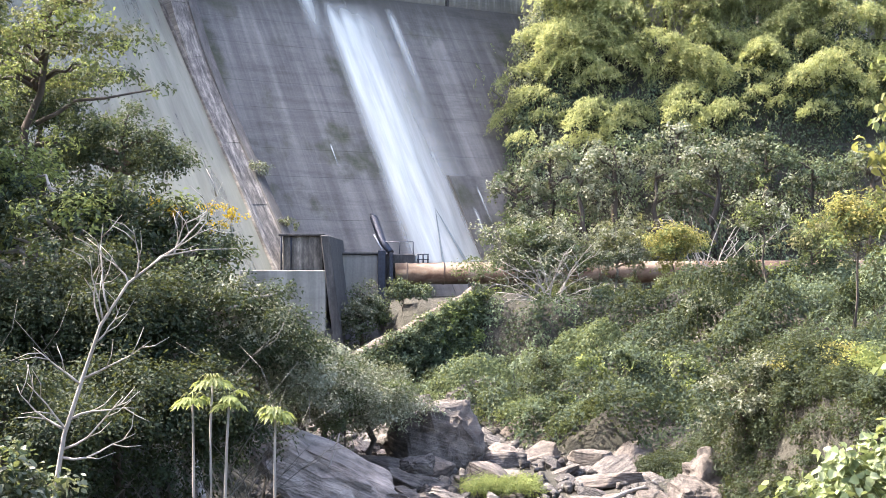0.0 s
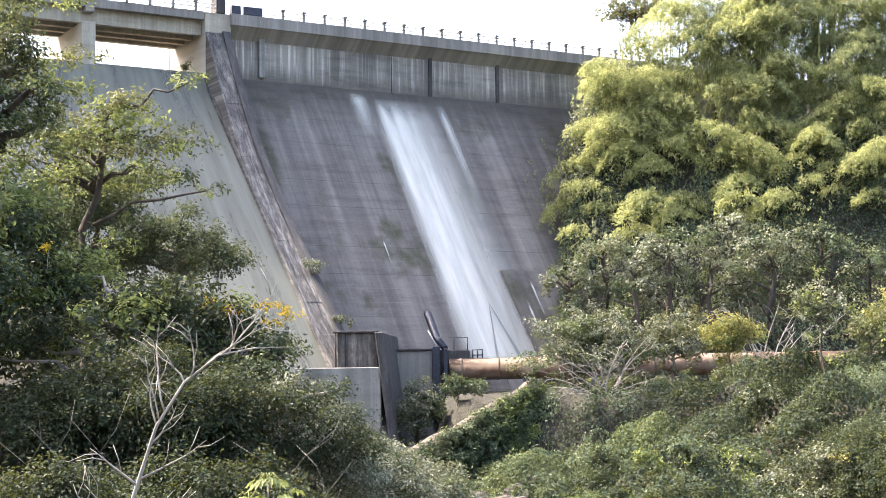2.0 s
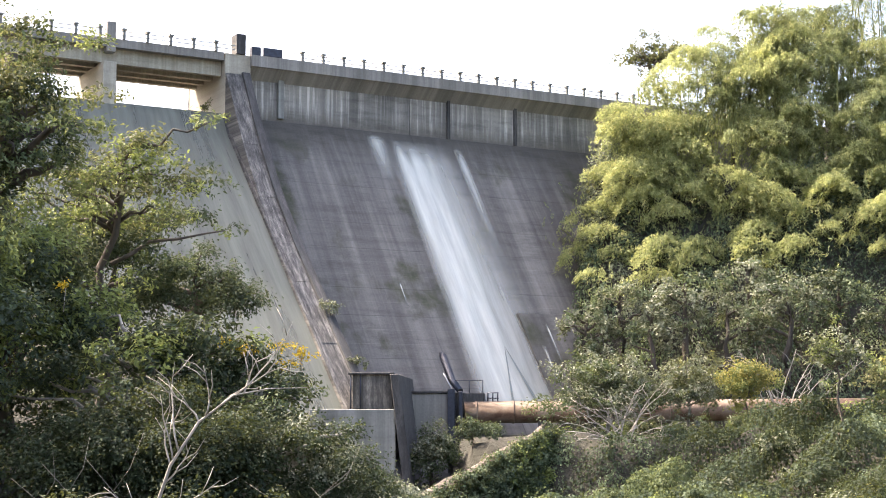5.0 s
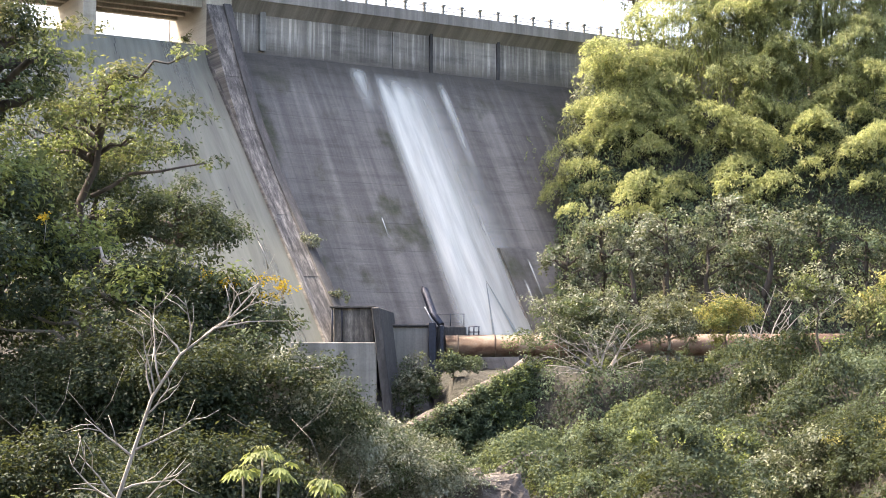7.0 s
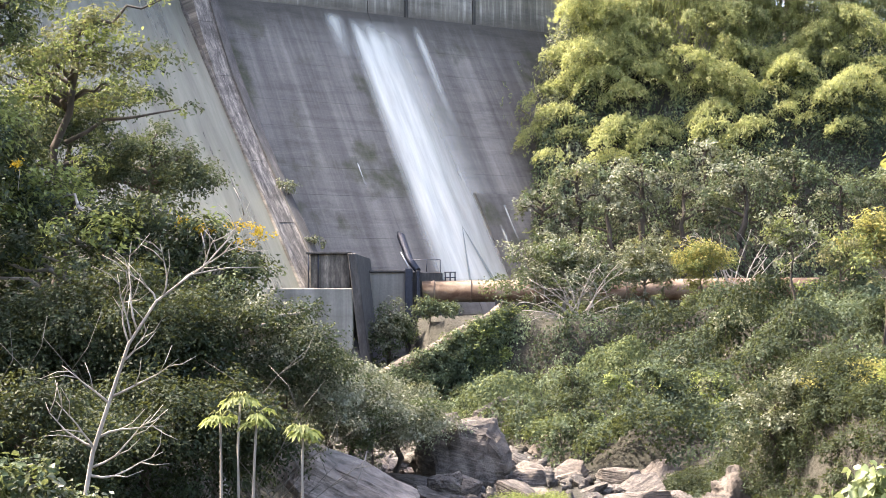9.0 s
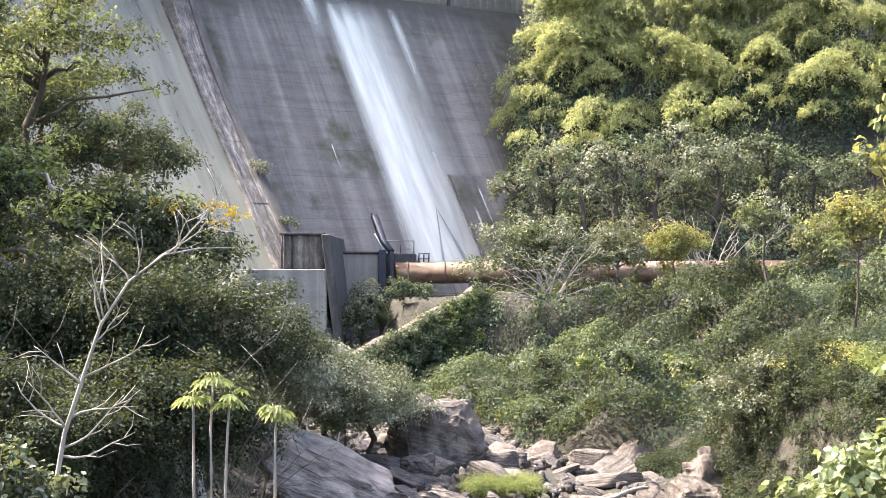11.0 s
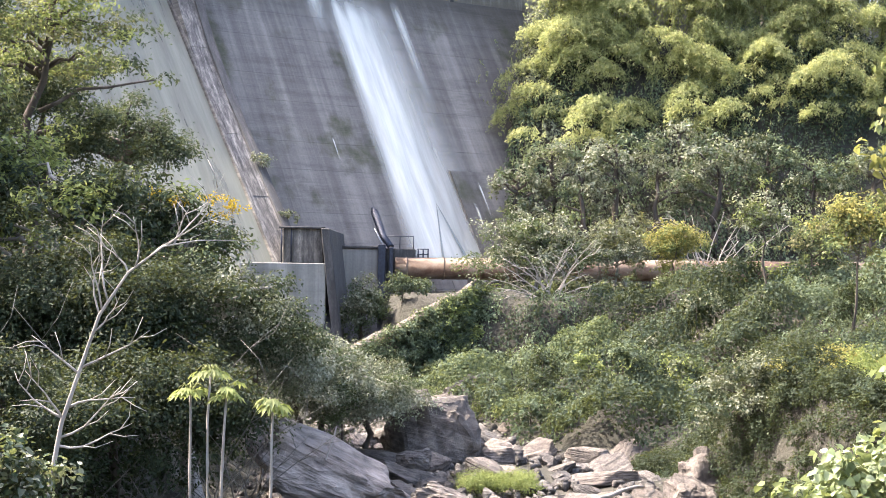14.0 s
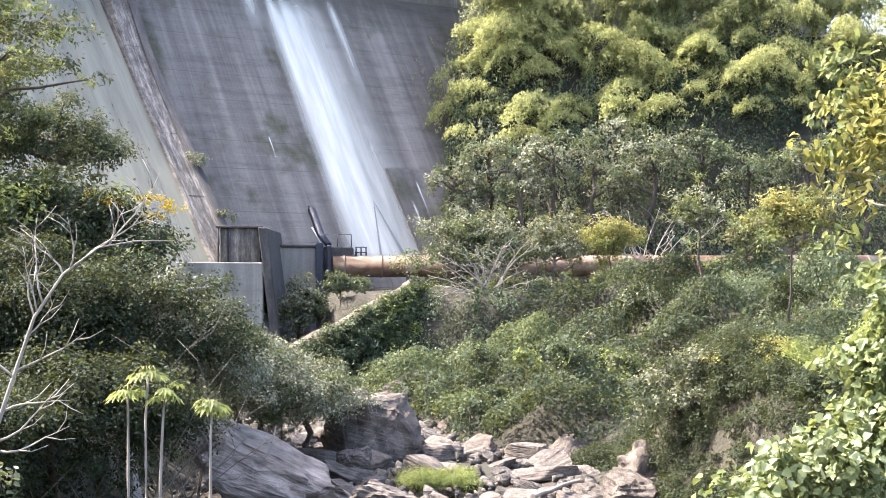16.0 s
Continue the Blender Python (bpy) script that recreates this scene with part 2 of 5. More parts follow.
def rock_material(name, k):
    m, n, l, b = material(name, 0.8)
    big = noise_node(n, l, 0.5, 8, (1, 1, 2.2), rough=0.65)
    r = ramp(n, [(p, tuple(k * v for v in c)) for p, c in ((0.3, (0.055, 0.05, 0.046)), (0.5, (0.13, 0.118, 0.107)), (0.72, (0.235, 0.215, 0.192)))])
    l.new(big.outputs[0], r.inputs[0])
    fine = noise_node(n, l, 3.5, 10, rough=0.7)
    info = n.new("ShaderNodeObjectInfo")
    c = mixed(n, l, r.outputs[0], (0.27, 0.20, 0.14), info.outputs["Random"])
    c0 = mixed(n, l, r.outputs[0], c, 0.4)
    fr = ramp(n, [(0.35, (0.35,) * 3), (0.6, (1.1,) * 3)])
    l.new(fine.outputs[0], fr.inputs[0])
    l.new(mixed(n, l, c0, fr.outputs[0], 1.0, "MULTIPLY"), b.inputs["Base Color"])
    st = n.new("ShaderNodeTexNoise")
    st.inputs["Scale"].default_value, st.inputs["Detail"].default_value = 1.0, 7
    co = n.new("ShaderNodeTexCoord")
    mp = n.new("ShaderNodeMapping")
    mp.inputs["Rotation"].default_value = (0.5, 0.9, 0.3)
    mp.inputs["Scale"].default_value = (0.9, 0.9, 9.0)
    l.new(co.outputs["Object"], mp.inputs[0])
    l.new(mp.outputs[0], st.inputs["Vector"])
    sr = ramp(n, [(0.4, (0.6,) * 3), (0.56, (1.05,) * 3)])
    l.new(st.outputs[0], sr.inputs[0])
    old = b.inputs["Base Color"].links[0].from_socket
    l.new(mixed(n, l, old, sr.outputs[0], 0.8, "MULTIPLY"), b.inputs["Base Color"])
    hsum = n.new("ShaderNodeMath")
    l.new(st.outputs[0], hsum.inputs[0])
    l.new(fine.outputs[0], hsum.inputs[1])
    bump(n, l, b, hsum.outputs[0], 0.9, 0.2)
    return m


ROCK = rock_material("river_rock", 0.82)
ROCK_PALE = rock_material("pale_river_rock", 1.15)
# pale rock, lightened further to look sunlit under the trees' shadow
ROCK_SLAB = rock_material("pale_lit_slab_rock", 2.2)


def ground_material():
    m, n, l, b = material("bank_soil", 0.95)
    no = noise_node(n, l, 0.25, 8)
    r = ramp(n, [(0.35, (0.018, 0.017, 0.01)), (0.55, (0.034, 0.029, 0.019)), (0.75, (0.062, 0.052, 0.038))])
    l.new(no.outputs[0], r.inputs[0])
    fine = noise_node(n, l, 2.5, 8)
    l.new(mixed(n, l, r.outputs[0], (0.03, 0.03, 0.02), fine.outputs[0]), b.inputs["Base Color"])
    bump(n, l, b, fine.outputs[0], 0.8, 0.3)
    return m


SOIL = ground_material()


# ---- building helpers ----
def part(name, bm, mat, parent, label=""):
    me = bpy.data.meshes.new(name)
    bm.to_mesh(me)
    bm.free()
    me.materials.append(mat)
    ob = new(name, me)
    ob.parent = parent
    return tagged(ob, label)


def empty(name, at, label, category, group="", kind=""):
    ob = new(name)
    ob.location = at
    bpy.context.view_layer.update()
    return tagged(ob, label, category, group, kind)


def local_part(name, bm, mat, parent, label=""):
    """A part whose mesh is given in world metres under a thing that stands elsewhere."""
    top = parent.parent or parent
    bm.transform(Matrix.Translation(-Vector(top.location)))
    return part(name, bm, mat, parent, label)


def add_hexa(bm, pts):
    """A block from eight corners: four below, four above, both counterclockwise."""
    v = [bm.verts.new(p) for p in pts]
    for f in ((3, 2, 1, 0), (4, 5, 6, 7), (0, 1, 5, 4), (1, 2, 6, 5), (2, 3, 7, 6), (3, 0, 4, 7)):
        bm.faces.new([v[i] for i in f])
    return bm


def soften(bm, w=0.04):
    bmesh.ops.bevel(bm, geom=bm.edges[:], offset=w, segments=1, affect="EDGES")
    return bm


def tube(bm, pts, radii, seg=6):
    """A tapering limb along points."""
    rings = []
    for i, p in enumerate(pts):
        a = Vector(pts[max(i - 1, 0)])
        b = Vector(pts[min(i + 1, len(pts) - 1)])
        q = (b - a).to_track_quat("Z", "Y")
        rings.append([bm.verts.new(Vector(p) + q @ Vector((radii[i] * math.cos(2 * math.pi * j / seg), radii[i] * math.sin(2 * math.pi * j / seg), 0))) for j in range(seg)])
    for r0, r1 in zip(rings, rings[1:]):
        for j in range(seg):
            f = bm.faces.new((r0[j], r0[(j + 1) % seg], r1[(j + 1) % seg], r1[j]))
            f.smooth = True
    bm.faces.new(rings[-1])
    bm.faces.new(list(reversed(rings[0])))
    return bm


def mesh_from(name, verts, faces, mat):
    me = bpy.data.meshes.new(name)
    n, k = len(faces), faces.shape[1]
    me.vertices.add(len(verts))
    me.vertices.foreach_set("co", np.asarray(verts, np.float32).ravel())
    me.loops.add(n * k)
    me.loops.foreach_set("vertex_index", np.asarray(faces, np.int32).ravel())
    me.polygons.add(n)
    me.polygons.foreach_set("loop_start", np.arange(0, n * k, k, dtype=np.int32))
    me.polygons.foreach_set("loop_total", np.full(n, k, np.int32))
    me.update(calc_edges=True)
    me.materials.append(mat)
    return me


rng = np.random.default_rng(7)


def unit(v):
    return v / np.maximum(np.linalg.norm(v, axis=1, keepdims=True), 1e-9)


def leaves(pos, up, tip, length, width, broad=False):
    """Leaf blades, folded along the midrib: at each place, facing 'up', pointing along 'tip'."""
    n = len(pos)
    tip = unit(tip - up * np.sum(tip * up, 1, keepdims=True) + rng.normal(0, 1e-4, (n, 3)))
    side = np.cross(up, tip)
    L = (length * rng.uniform(0.65, 1.25, n))[:, None]
    W = (width * rng.uniform(0.7, 1.25, n))[:, None]
    base, end = pos - tip * L * 0.5, pos + tip * L * 0.5 - up * L * 0.12
    a = pos + side * W * 0.5 + up * W * 0.18 - tip * L * 0.05
    b = pos - side * W * 0.5 + up * W * 0.18 - tip * L * 0.05
    if broad:
        lift = up * W * 0.14
        a1, a2 = pos + side * W * 0.46 + lift - tip * L * 0.3, pos + side * W * 0.4 + lift + tip * L * 0.14
        b1, b2 = pos - side * W * 0.46 + lift - tip * L * 0.3, pos - side * W * 0.4 + lift + tip * L * 0.14
        v = np.stack([base + tip * L * 0.12, a1, a2, end, b2, b1], 1).reshape(-1, 3)
        i = np.arange(n)[:, None] * 6
        return v, np.concatenate([i + np.array([q]) for q in ((0, 1, 2), (0, 2, 3), (0, 3, 4), (0, 4, 5))], 1).reshape(-1, 3)
    v = np.stack([base, a, end, b], 1).reshape(-1, 3)
    i = np.arange(n)[:, None] * 4
    f = np.concatenate([i + np.array([[0, 1, 2]]) * 1, i + np.array([[0, 2, 3]])], 1).reshape(-1, 3)
    return v, f


def crown_leaves(blobs, per_m2, length, width, droop=0.3, loose=0.16, tight=False, broad=False):
    """Leaves in sprigs on and in many clumps (x, y, z, rx, ry, rz), with gaps between the sprigs."""
    P, U, T = [], [], []
    for x, y, z, rx, ry, rz in blobs:
        area = 4 * math.pi * ((rx * ry) ** 1.6 / 3 + (rx * rz) ** 1.6 / 3 + (ry * rz) ** 1.6 / 3) ** (1 / 1.6)
        m = max(3, int(area * per_m2 / 11))
        d = unit(rng.normal(0, 1, (m, 3)))
        d[:, 2] = np.where(rng.random(m) < 0.6, np.abs(d[:, 2]), d[:, 2])
        r = 0.5 + 0.65 * rng.random(m) ** 0.7 + np.where(rng.random(m) < 0.12, 0.3, 0.0)
        if tight:
            r = 0.82 + 0.28 * rng.random(m)
        R = np.array((rx, ry, rz))
        i = np.repeat(np.arange(m), 11)
        out = rng.random(len(i))[:, None]
        sp = (d * r[:, None])[i] * R
        p = np.array((x, y, z)) + sp + d[i] * (out - 0.5) * (0.35 * R.mean() + length) + rng.normal(0, 1, (len(i), 3)) * (loose * R.mean() * 0.6 + 0.35 * length)
        nu = unit(d[i] * 0.6 + np.array((0, 0, 0.6)) + rng.normal(0, 0.5, (len(i), 3)))
        t = d[i] * 0.7 + rng.normal(0, 0.6, (len(i), 3)) + np.array((0, 0, -droop))
        P.append(p), U.append(nu), T.append(t)
    return leaves(np.concatenate(P), np.concatenate(U), np.concatenate(T), length, width, broad)


# ---- the lie of the land ----
# y of the valley's section, x of the foot of either bank
FEET_Y = np.array([-60.0, 0, 20, 40, 50, 60, 68, 77, 98, 112, 125, 400])
FOOT_R = np.array([20.0, 19, 18, 14, 11.8, 10.6, 9.0, 3.2, -2.6, -5.2, -6.0, -4.0])
FOOT_L = np.array([-12.0, -11, -10, -9.5, -9, -8.5, -8, -7, -8, -10, -14, -20])


def smooth(a, b, x):
    t = np.clip((x - a) / (b - a), 0, 1)
    return t * t * (3 - 2 * t)


def land(x, y):
    """Height of the ground over the plan."""
    x, y = np.asarray(x, float), np.asarray(y, float)
    fr, fl = np.interp(y, FEET_Y, FOOT_R), np.interp(y, FEET_Y, FOOT_L)
    bed = -9.3 + 0.018 * np.clip(y - 60, 0, 60)
    dr, dl = np.clip(x - fr, 0, None), np.clip(fl - x, 0, None)
    slope = 1.4 * smooth(0, 8, dr) + 4.9 * smooth(12, 25, dr)
    cliff = 6.3 * smooth(100.5, 106, y + 0.12 * x) * smooth(0, 2, dr)
    mound = 5.4 * smooth(0, 2.5, dr) * smooth(67, 60, y) + 1.0 * smooth(3, 10, dr) * smooth(67, 60, y)
    right = np.maximum(np.maximum(slope, cliff), mound)
    lumps = 1.05 * np.sin(0.62 * x + 1.6 * np.sin(0.21 * y)) * np.sin(0.47 * y + 0.9 * np.sin(0.3 * x)) + 0.35 * np.sin(1.5 * x + 0.4 * y) * np.sin(1.2 * y - 0.5 * x)
    right = right + smooth(1.5, 5, dr) * smooth(116, 106, y) * lumps
    left = 0.62 * np.clip(dl, 0, 60) + 1.5 * (1 - np.exp(-dl / 2.0))
    z = bed + right + left
    hill = 1.25 * np.clip(y - 127.0, 0, 20) * smooth(2, 9, x) + 0.35 * np.clip(x - 50, 0, 60) * smooth(40, 120, y)
    z = z + hill
    # the bluff that the camera stands on
    z = np.maximum(z, np.where(y < 34, -1.65 - 0.36 * np.clip(y - 7, 0, None), -50))
    # basin behind the dam
    back = smooth(0, 6, (y - 135 - 0.639 * (x + 23.1)) - 6)
    z = np.where(x < 20, z * (1 - back) + 22 * back, z)
    far = np.hypot(x, y)
    return z * (1 - smooth(300, 600, far)) - 5.0 * smooth(300, 600, far)


def build_ground():
    inner_x = np.arange(-100, 121, 1.25)
    inner_y = np.arange(-30, 221, 1.25)
    xs = np.concatenate([[-4000, -1500, -600, -350, -200, -130], inner_x, [150, 220, 350, 600, 1500, 4000]])
    ys = np.concatenate([[-4000, -1500, -600, -250, -100, -50], inner_y, [260, 320, 420, 600, 1500, 4000]])
    X, Y = np.meshgrid(xs, ys)
    Z = land(X, Y)
    rough = np.array([[noise.noise(Vector((x * 0.35, y * 0.35, 0))) for x in xs] for y in ys])
    Z = Z + rough * 0.5
    v = np.stack([X, Y, Z], -1).reshape(-1, 3)
    nx, ny = len(xs), len(ys)
    i = (np.arange(ny - 1)[:, None] * nx + np.arange(nx - 1)[None, :]).ravel()
    f = np.stack([i, i + 1, i + nx + 1, i + nx], 1)
    me = mesh_from("ground", v, f, SOIL)
    me.polygons.foreach_set("use_smooth", np.ones(len(f), bool))
    tagged(new("ground", me), "steep soil banks of a river gorge", "ground", kind="structure")


build_ground()

# ---- the dam: axes along its crest (k, to the right), downstream (s) and up ----
DAM_O = Vector((-23.1, 135.0, 0.0))
DAM_C = Vector((0.843, 0.539, 0.0))
DAM_N = Vector((0.539, -0.843, 0.0))


def D(k, s, z):
    return DAM_O + DAM_C * k + DAM_N * s + Vector((0, 0, z))


def dam_box(bm, k0, k1, s0, s1, z0, z1):
    """A block in the dam's axes; s1 lies downstream of s0."""
    return add_hexa(bm, [D(k0, s1, z0), D(k1, s1, z0), D(k1, s0, z0), D(k0, s0, z0), D(k0, s1, z1), D(k1, s1, z1), D(k1, s0, z1), D(k0, s0, z1)])


def face_s(z):
    """Downstream offset of the main face at height z."""
    return 0.70 * (27.0 - z) - 0.3


def bench_s(z):
    """The same over the lower bench."""
    return face_s(z) + (0.55 if z < 8.9 else 0.0)


def spill_s(z):
    """Downstream offset of the overflow face at height z."""
    return 0.955 * (27.0 - z) - 0.2 if z < 25 else -0.2 + 1.91 * ((27.2 - z) / 2.2) ** 0.6


def wall_s(z):
    """Downstream offset of the top of the training wall."""
    return max(float(np.interp(-z, [-31.5, -30.8, -25.2, -19.5, -14.3, -1.5, 10], [0.2, 0.8, 3.9, 7.8, 12.2, 24.6, 35.5])), spill_s(z) + 0.25 if z < 25 else 0)


def dam_solid(bm, k0, k1, profile, back=-9.0):
    """A solid between two sections of the dam whose downstream side follows (s, z) points from top to bottom."""
    a = [bm.verts.new(D(k0, s, z)) for s, z in profile]
    b = [bm.verts.new(D(k1, s, z)) for s, z in profile]
    top, low = profile[0][1], profile[-1][1]
    a += [bm.verts.new(D(k0, back, low)), bm.verts.new(D(k0, back, top))]
    b += [bm.verts.new(D(k1, back, low)), bm.verts.new(D(k1, back, top))]
    n = len(a)
    for i in range(n):
        j = (i + 1) % n
        bm.faces.new((a[i], a[j], b[j], b[i]))
    bm.faces.new(list(reversed(a)))
    bm.faces.new(b)
    return bm


def lifts(fs, z_top, z_low, step, jut):
    """A face cast in lifts: each stands a little proud or back."""
    out, z, i = [], z_top, 0
    while z > z_low:
        j = jut * ((i * 7) % 5 - 2) / 2
        out += [(fs(z) + j, z), (fs(z - step + 0.03) + j, z - step + 0.03)]
        z, i = z - step, i + 1
    return out


def dam_sheet(bm, k0, k1, zs, fs, thick, nk=2, fade=None, wob=0.0):
    """A film of water that follows a face of the dam; uv.x thins it out towards its sides and ends."""
    uv = bm.loops.layers.uv.new("fade")
    grid = []
    for iz, z in enumerate(zs):
        a, b = (k0(z), k1(z)) if callable(k0) else (k0, k1)
        row = []
        for i in range(nk + 1):
            t = i / nk
            k = a + (b - a) * t
            q = 1.0
            if fade:
                l, r, top, low = fade
                q = min(1, t / l) * min(1, (1 - t) / r) ** 1.3 * min(1, (iz + 0.2) / top * (0.6 + 0.8 * (noise.noise(Vector((k * 1.3, 5, 0))) + 0.5))) * min(1, (len(zs) - 1 - iz) / low)
            h = thick + wob * noise.noise(Vector((k * 0.9, z * 0.25, 1)))
            row.append((bm.verts.new(D(k, fs(z) + h, z)), max(0.0, q)))
        grid.append(row)
    for r0, r1 in zip(grid, grid[1:]):
        for i in range(nk):
            e4 = (r0[i], r1[i], r1[i + 1], r0[i + 1])
            f = bm.faces.new([e[0] for e in e4])
            f.smooth = True
            for lp, e in zip(f.loops, e4):
                lp[uv].uv = (e[1], 0.5)
    return bm


# where the stream parts near its foot: along the crest, and height
RUN_K, RUN_Z, RUN_L, RUN_R = 17.4, 5.8, 15.8, 18.7


def build_dam():
    dam = empty("dam", (0, 140, 0), "tall weathered concrete gravity dam with sloping face", "dam", kind="structure")
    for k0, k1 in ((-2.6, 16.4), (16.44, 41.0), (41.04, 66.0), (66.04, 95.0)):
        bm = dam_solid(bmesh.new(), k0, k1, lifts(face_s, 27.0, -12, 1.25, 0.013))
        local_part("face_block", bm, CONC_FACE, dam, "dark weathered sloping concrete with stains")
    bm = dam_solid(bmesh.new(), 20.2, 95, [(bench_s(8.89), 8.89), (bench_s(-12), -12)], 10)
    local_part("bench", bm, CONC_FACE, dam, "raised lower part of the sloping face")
    # upright wall under the deck
    for k0, k1 in ((-0.9, 16.4), (16.5, 41.0), (41.1, 66.0), (66.1, 95.0)):
        local_part("upper_wall", dam_box(bmesh.new(), k0, k1, -8, -0.5, 26.9, 31.9), CONC_WALL, dam, "grey wall with white lime streaks")
    bm = add_hexa(bmesh.new(), [D(-0.9, -0.6, 30.6), D(95, -0.6, 30.6), D(95, -2, 30.6), D(-0.9, -2, 30.6), D(-0.9, 0.75, 31.7), D(95, 0.75, 31.7), D(95, -2, 31.7), D(-0.9, -2, 31.7)])
    local_part("corbel", bm, CONC_DECK, dam)
    bm = dam_box(bmesh.new(), -0.9, 95, -8, 0.9, 31.7, 32.75)
    local_part("deck", bm, CONC_DECK, dam, "overhanging concrete crest walkway")
    # overflow section with rounded crest
    bm = dam_solid(bmesh.new(), -60, -2.9, [(spill_s(z), z) for z in [27.2, 27.1, 26.8, 26.3, 25.6, 25, 24, 20, 10, 0, -12]])
    local_part("spillway", bm, CONC_ROUGH, dam, "wet sloping overflow spillway")
    bm = dam_solid(bmesh.new(), -3.3, -1.2, lifts(wall_s, 31.4, -10, 2.6, 0.03))
    local_part("training_wall", bm, CONC_ROUGH, dam, "rough sloping side wall of the spillway")
    # shade on the wall's top is given by the coping's dark colour
    bm = dam_solid(bmesh.new(), -1.75, -1.05, [(wall_s(z) + 0.3, z) for z in (31.0, 28, 25.2, 22, 19.5, 17, 14.3, 8, 2, -6)], 0)
    local_part("coping", bm, CONC_DARK, dam, "coping of the side wall, darkened as if in shade")
    bm = dam_solid(bmesh.new(), -3.55, -3.2, [(spill_s(z) + 0.5, z) for z in (24.9, 20, 14, 8, 2, -8)], 0)
    local_part("kerb", bm, CONC_ROUGH, dam, "narrow kerb beside the water")
    bm = soften(dam_box(bmesh.new(), -3.35, -0.85, -8.5, 0.6, 22.0, 32.7))
    local_part("pier", bm, CONC_PIER, dam, "tall concrete pier carrying the bridge")
    bm = soften(dam_box(bmesh.new(), -2.3, -1.4, -0.6, 0.75, 32.7, 34.6))
    local_part("pilaster", bm, CONC_DARK, dam, "dark concrete pilaster on the deck")
    for k, w in ((2.3, 0.6),):
        bm = soften(dam_box(bmesh.new(), k, k + w, -0.55, -0.2, 27.3, 31.0))
        local_part("pale_rib", bm, CONC_LIGHT, dam, "pale concrete rib")
    for k in (20.7, 28.6):
        local_part("joint_pipe", dam_box(bmesh.new(), k - 0.1, k + 0.2, -0.5, -0.25, 27.0, 31.7), CONC_DARK, dam)
    bm = soften(dam_box(bmesh.new(), -0.6, 0.3, -0.4, 0.3, 32.75, 33.7))
    local_part("control_box", bm, STEEL_DARK, dam, "dark steel box on the deck")
    bm = soften(dam_box(bmesh.new(), 0.7, 2.6, -0.4, 0.0, 33.0, 33.8))
    local_part("sign_panel", bm, STEEL_DARK, dam, "dark steel panel on the deck")
    # water
    zs = [27.2, 27.1, 26.8, 26.3, 25.6, 25] + [24.0 - 1.0 * i for i in range(28)]
    local_part("water_film", dam_sheet(bmesh.new(), -60, -3.56, zs, spill_s, 0.08, 24), WATER_FILM, dam, "thin pale sheet of falling water")
    zs = [26.2 - 0.5 * i for i in range(54)]
    bm = dam_sheet(bmesh.new(), lambda z: 13.0 - 0.01 * (25.8 - z), lambda z: 20.9 + 0.12 * (25.8 - z), zs, face_s, 0.3, 40, (0.16, 0.62, 5, 3), 0.2)
    local_part("white_stream", bm, WATER_WHITE, dam, "white sheet of water running down the face")
    for a, b, z1, z0 in ((11.0, 13.4, 26.6, 21.5), (20.5, 21.8, 26.0, 14.0), (21.2, 21.7, 6.0, 1.0), (22.5, 22.9, 8.0, 4.0), (9.1, 9.35, 11.5, 9.0)):
        zs = [z1 + (z0 - z1) * i / 16 for i in range(17)]
        bm = dam_sheet(bmesh.new(), lambda z: a, lambda z: b, zs, bench_s if z1 < 9 else face_s, 0.16, 8, (0.5, 0.5, 3, 14))
        local_part("thin_stream", bm, WATER_WHITE, dam, "thin white trickle of water")
    for k1, w0, w1 in ((RUN_L, 0.12, 0.4), (RUN_R, 0.12, 0.55)):
        bm = dam_sheet(bmesh.new(), lambda z: RUN_K + (k1 - RUN_K) * ((RUN_Z - z) / RUN_Z) - 0.5 * (w0 + (w1 - w0) * (RUN_Z - z) / RUN_Z), lambda z: RUN_K + (k1 - RUN_K) * ((RUN_Z - z) / RUN_Z) + 0.5 * (w0 + (w1 - w0) * (RUN_Z - z) / RUN_Z),
                       [RUN_Z - RUN_Z * i / 14 for i in range(15)], face_s, 0.48, 6, (0.4, 0.4, 2, 3))
        local_part("wet_runnel", bm, WATER_DARK, dam, "dark wet runnel in the stream")
    return dam


build_dam()


def build_bridge():
    b = empty("bridge", tuple(D(-20, -4, 30)), "concrete girder bridge over the spillway", "bridge")
    bm = bmesh.new()
    dam_box(bm, -60, -3.4, -7.6, 0.5, 32.0, 32.75)
    local_part("deck", bm, CONC_DECK, b)
    for s in (-6.8, -4.8, -2.8, -0.6):
        bm = bmesh.new()
        dam_box(bm, -60, -3.4, s - 0.3, s + 0.3, 30.7, 32.0)
        local_part("girder", bm, CONC_PIER, b)
    bm = soften(dam_box(bmesh.new(), -14.6, -13.4, -8.2, 0.4, 10.0, 30.7))
    local_part("column", bm, CONC_PIER, b)
    bm = soften(dam_box(bmesh.new(), -14.4, -13.6, -0.3, 0.7, 31.5, 34.2))
    local_part("pilaster", bm, CONC_DECK, b)


build_bridge()


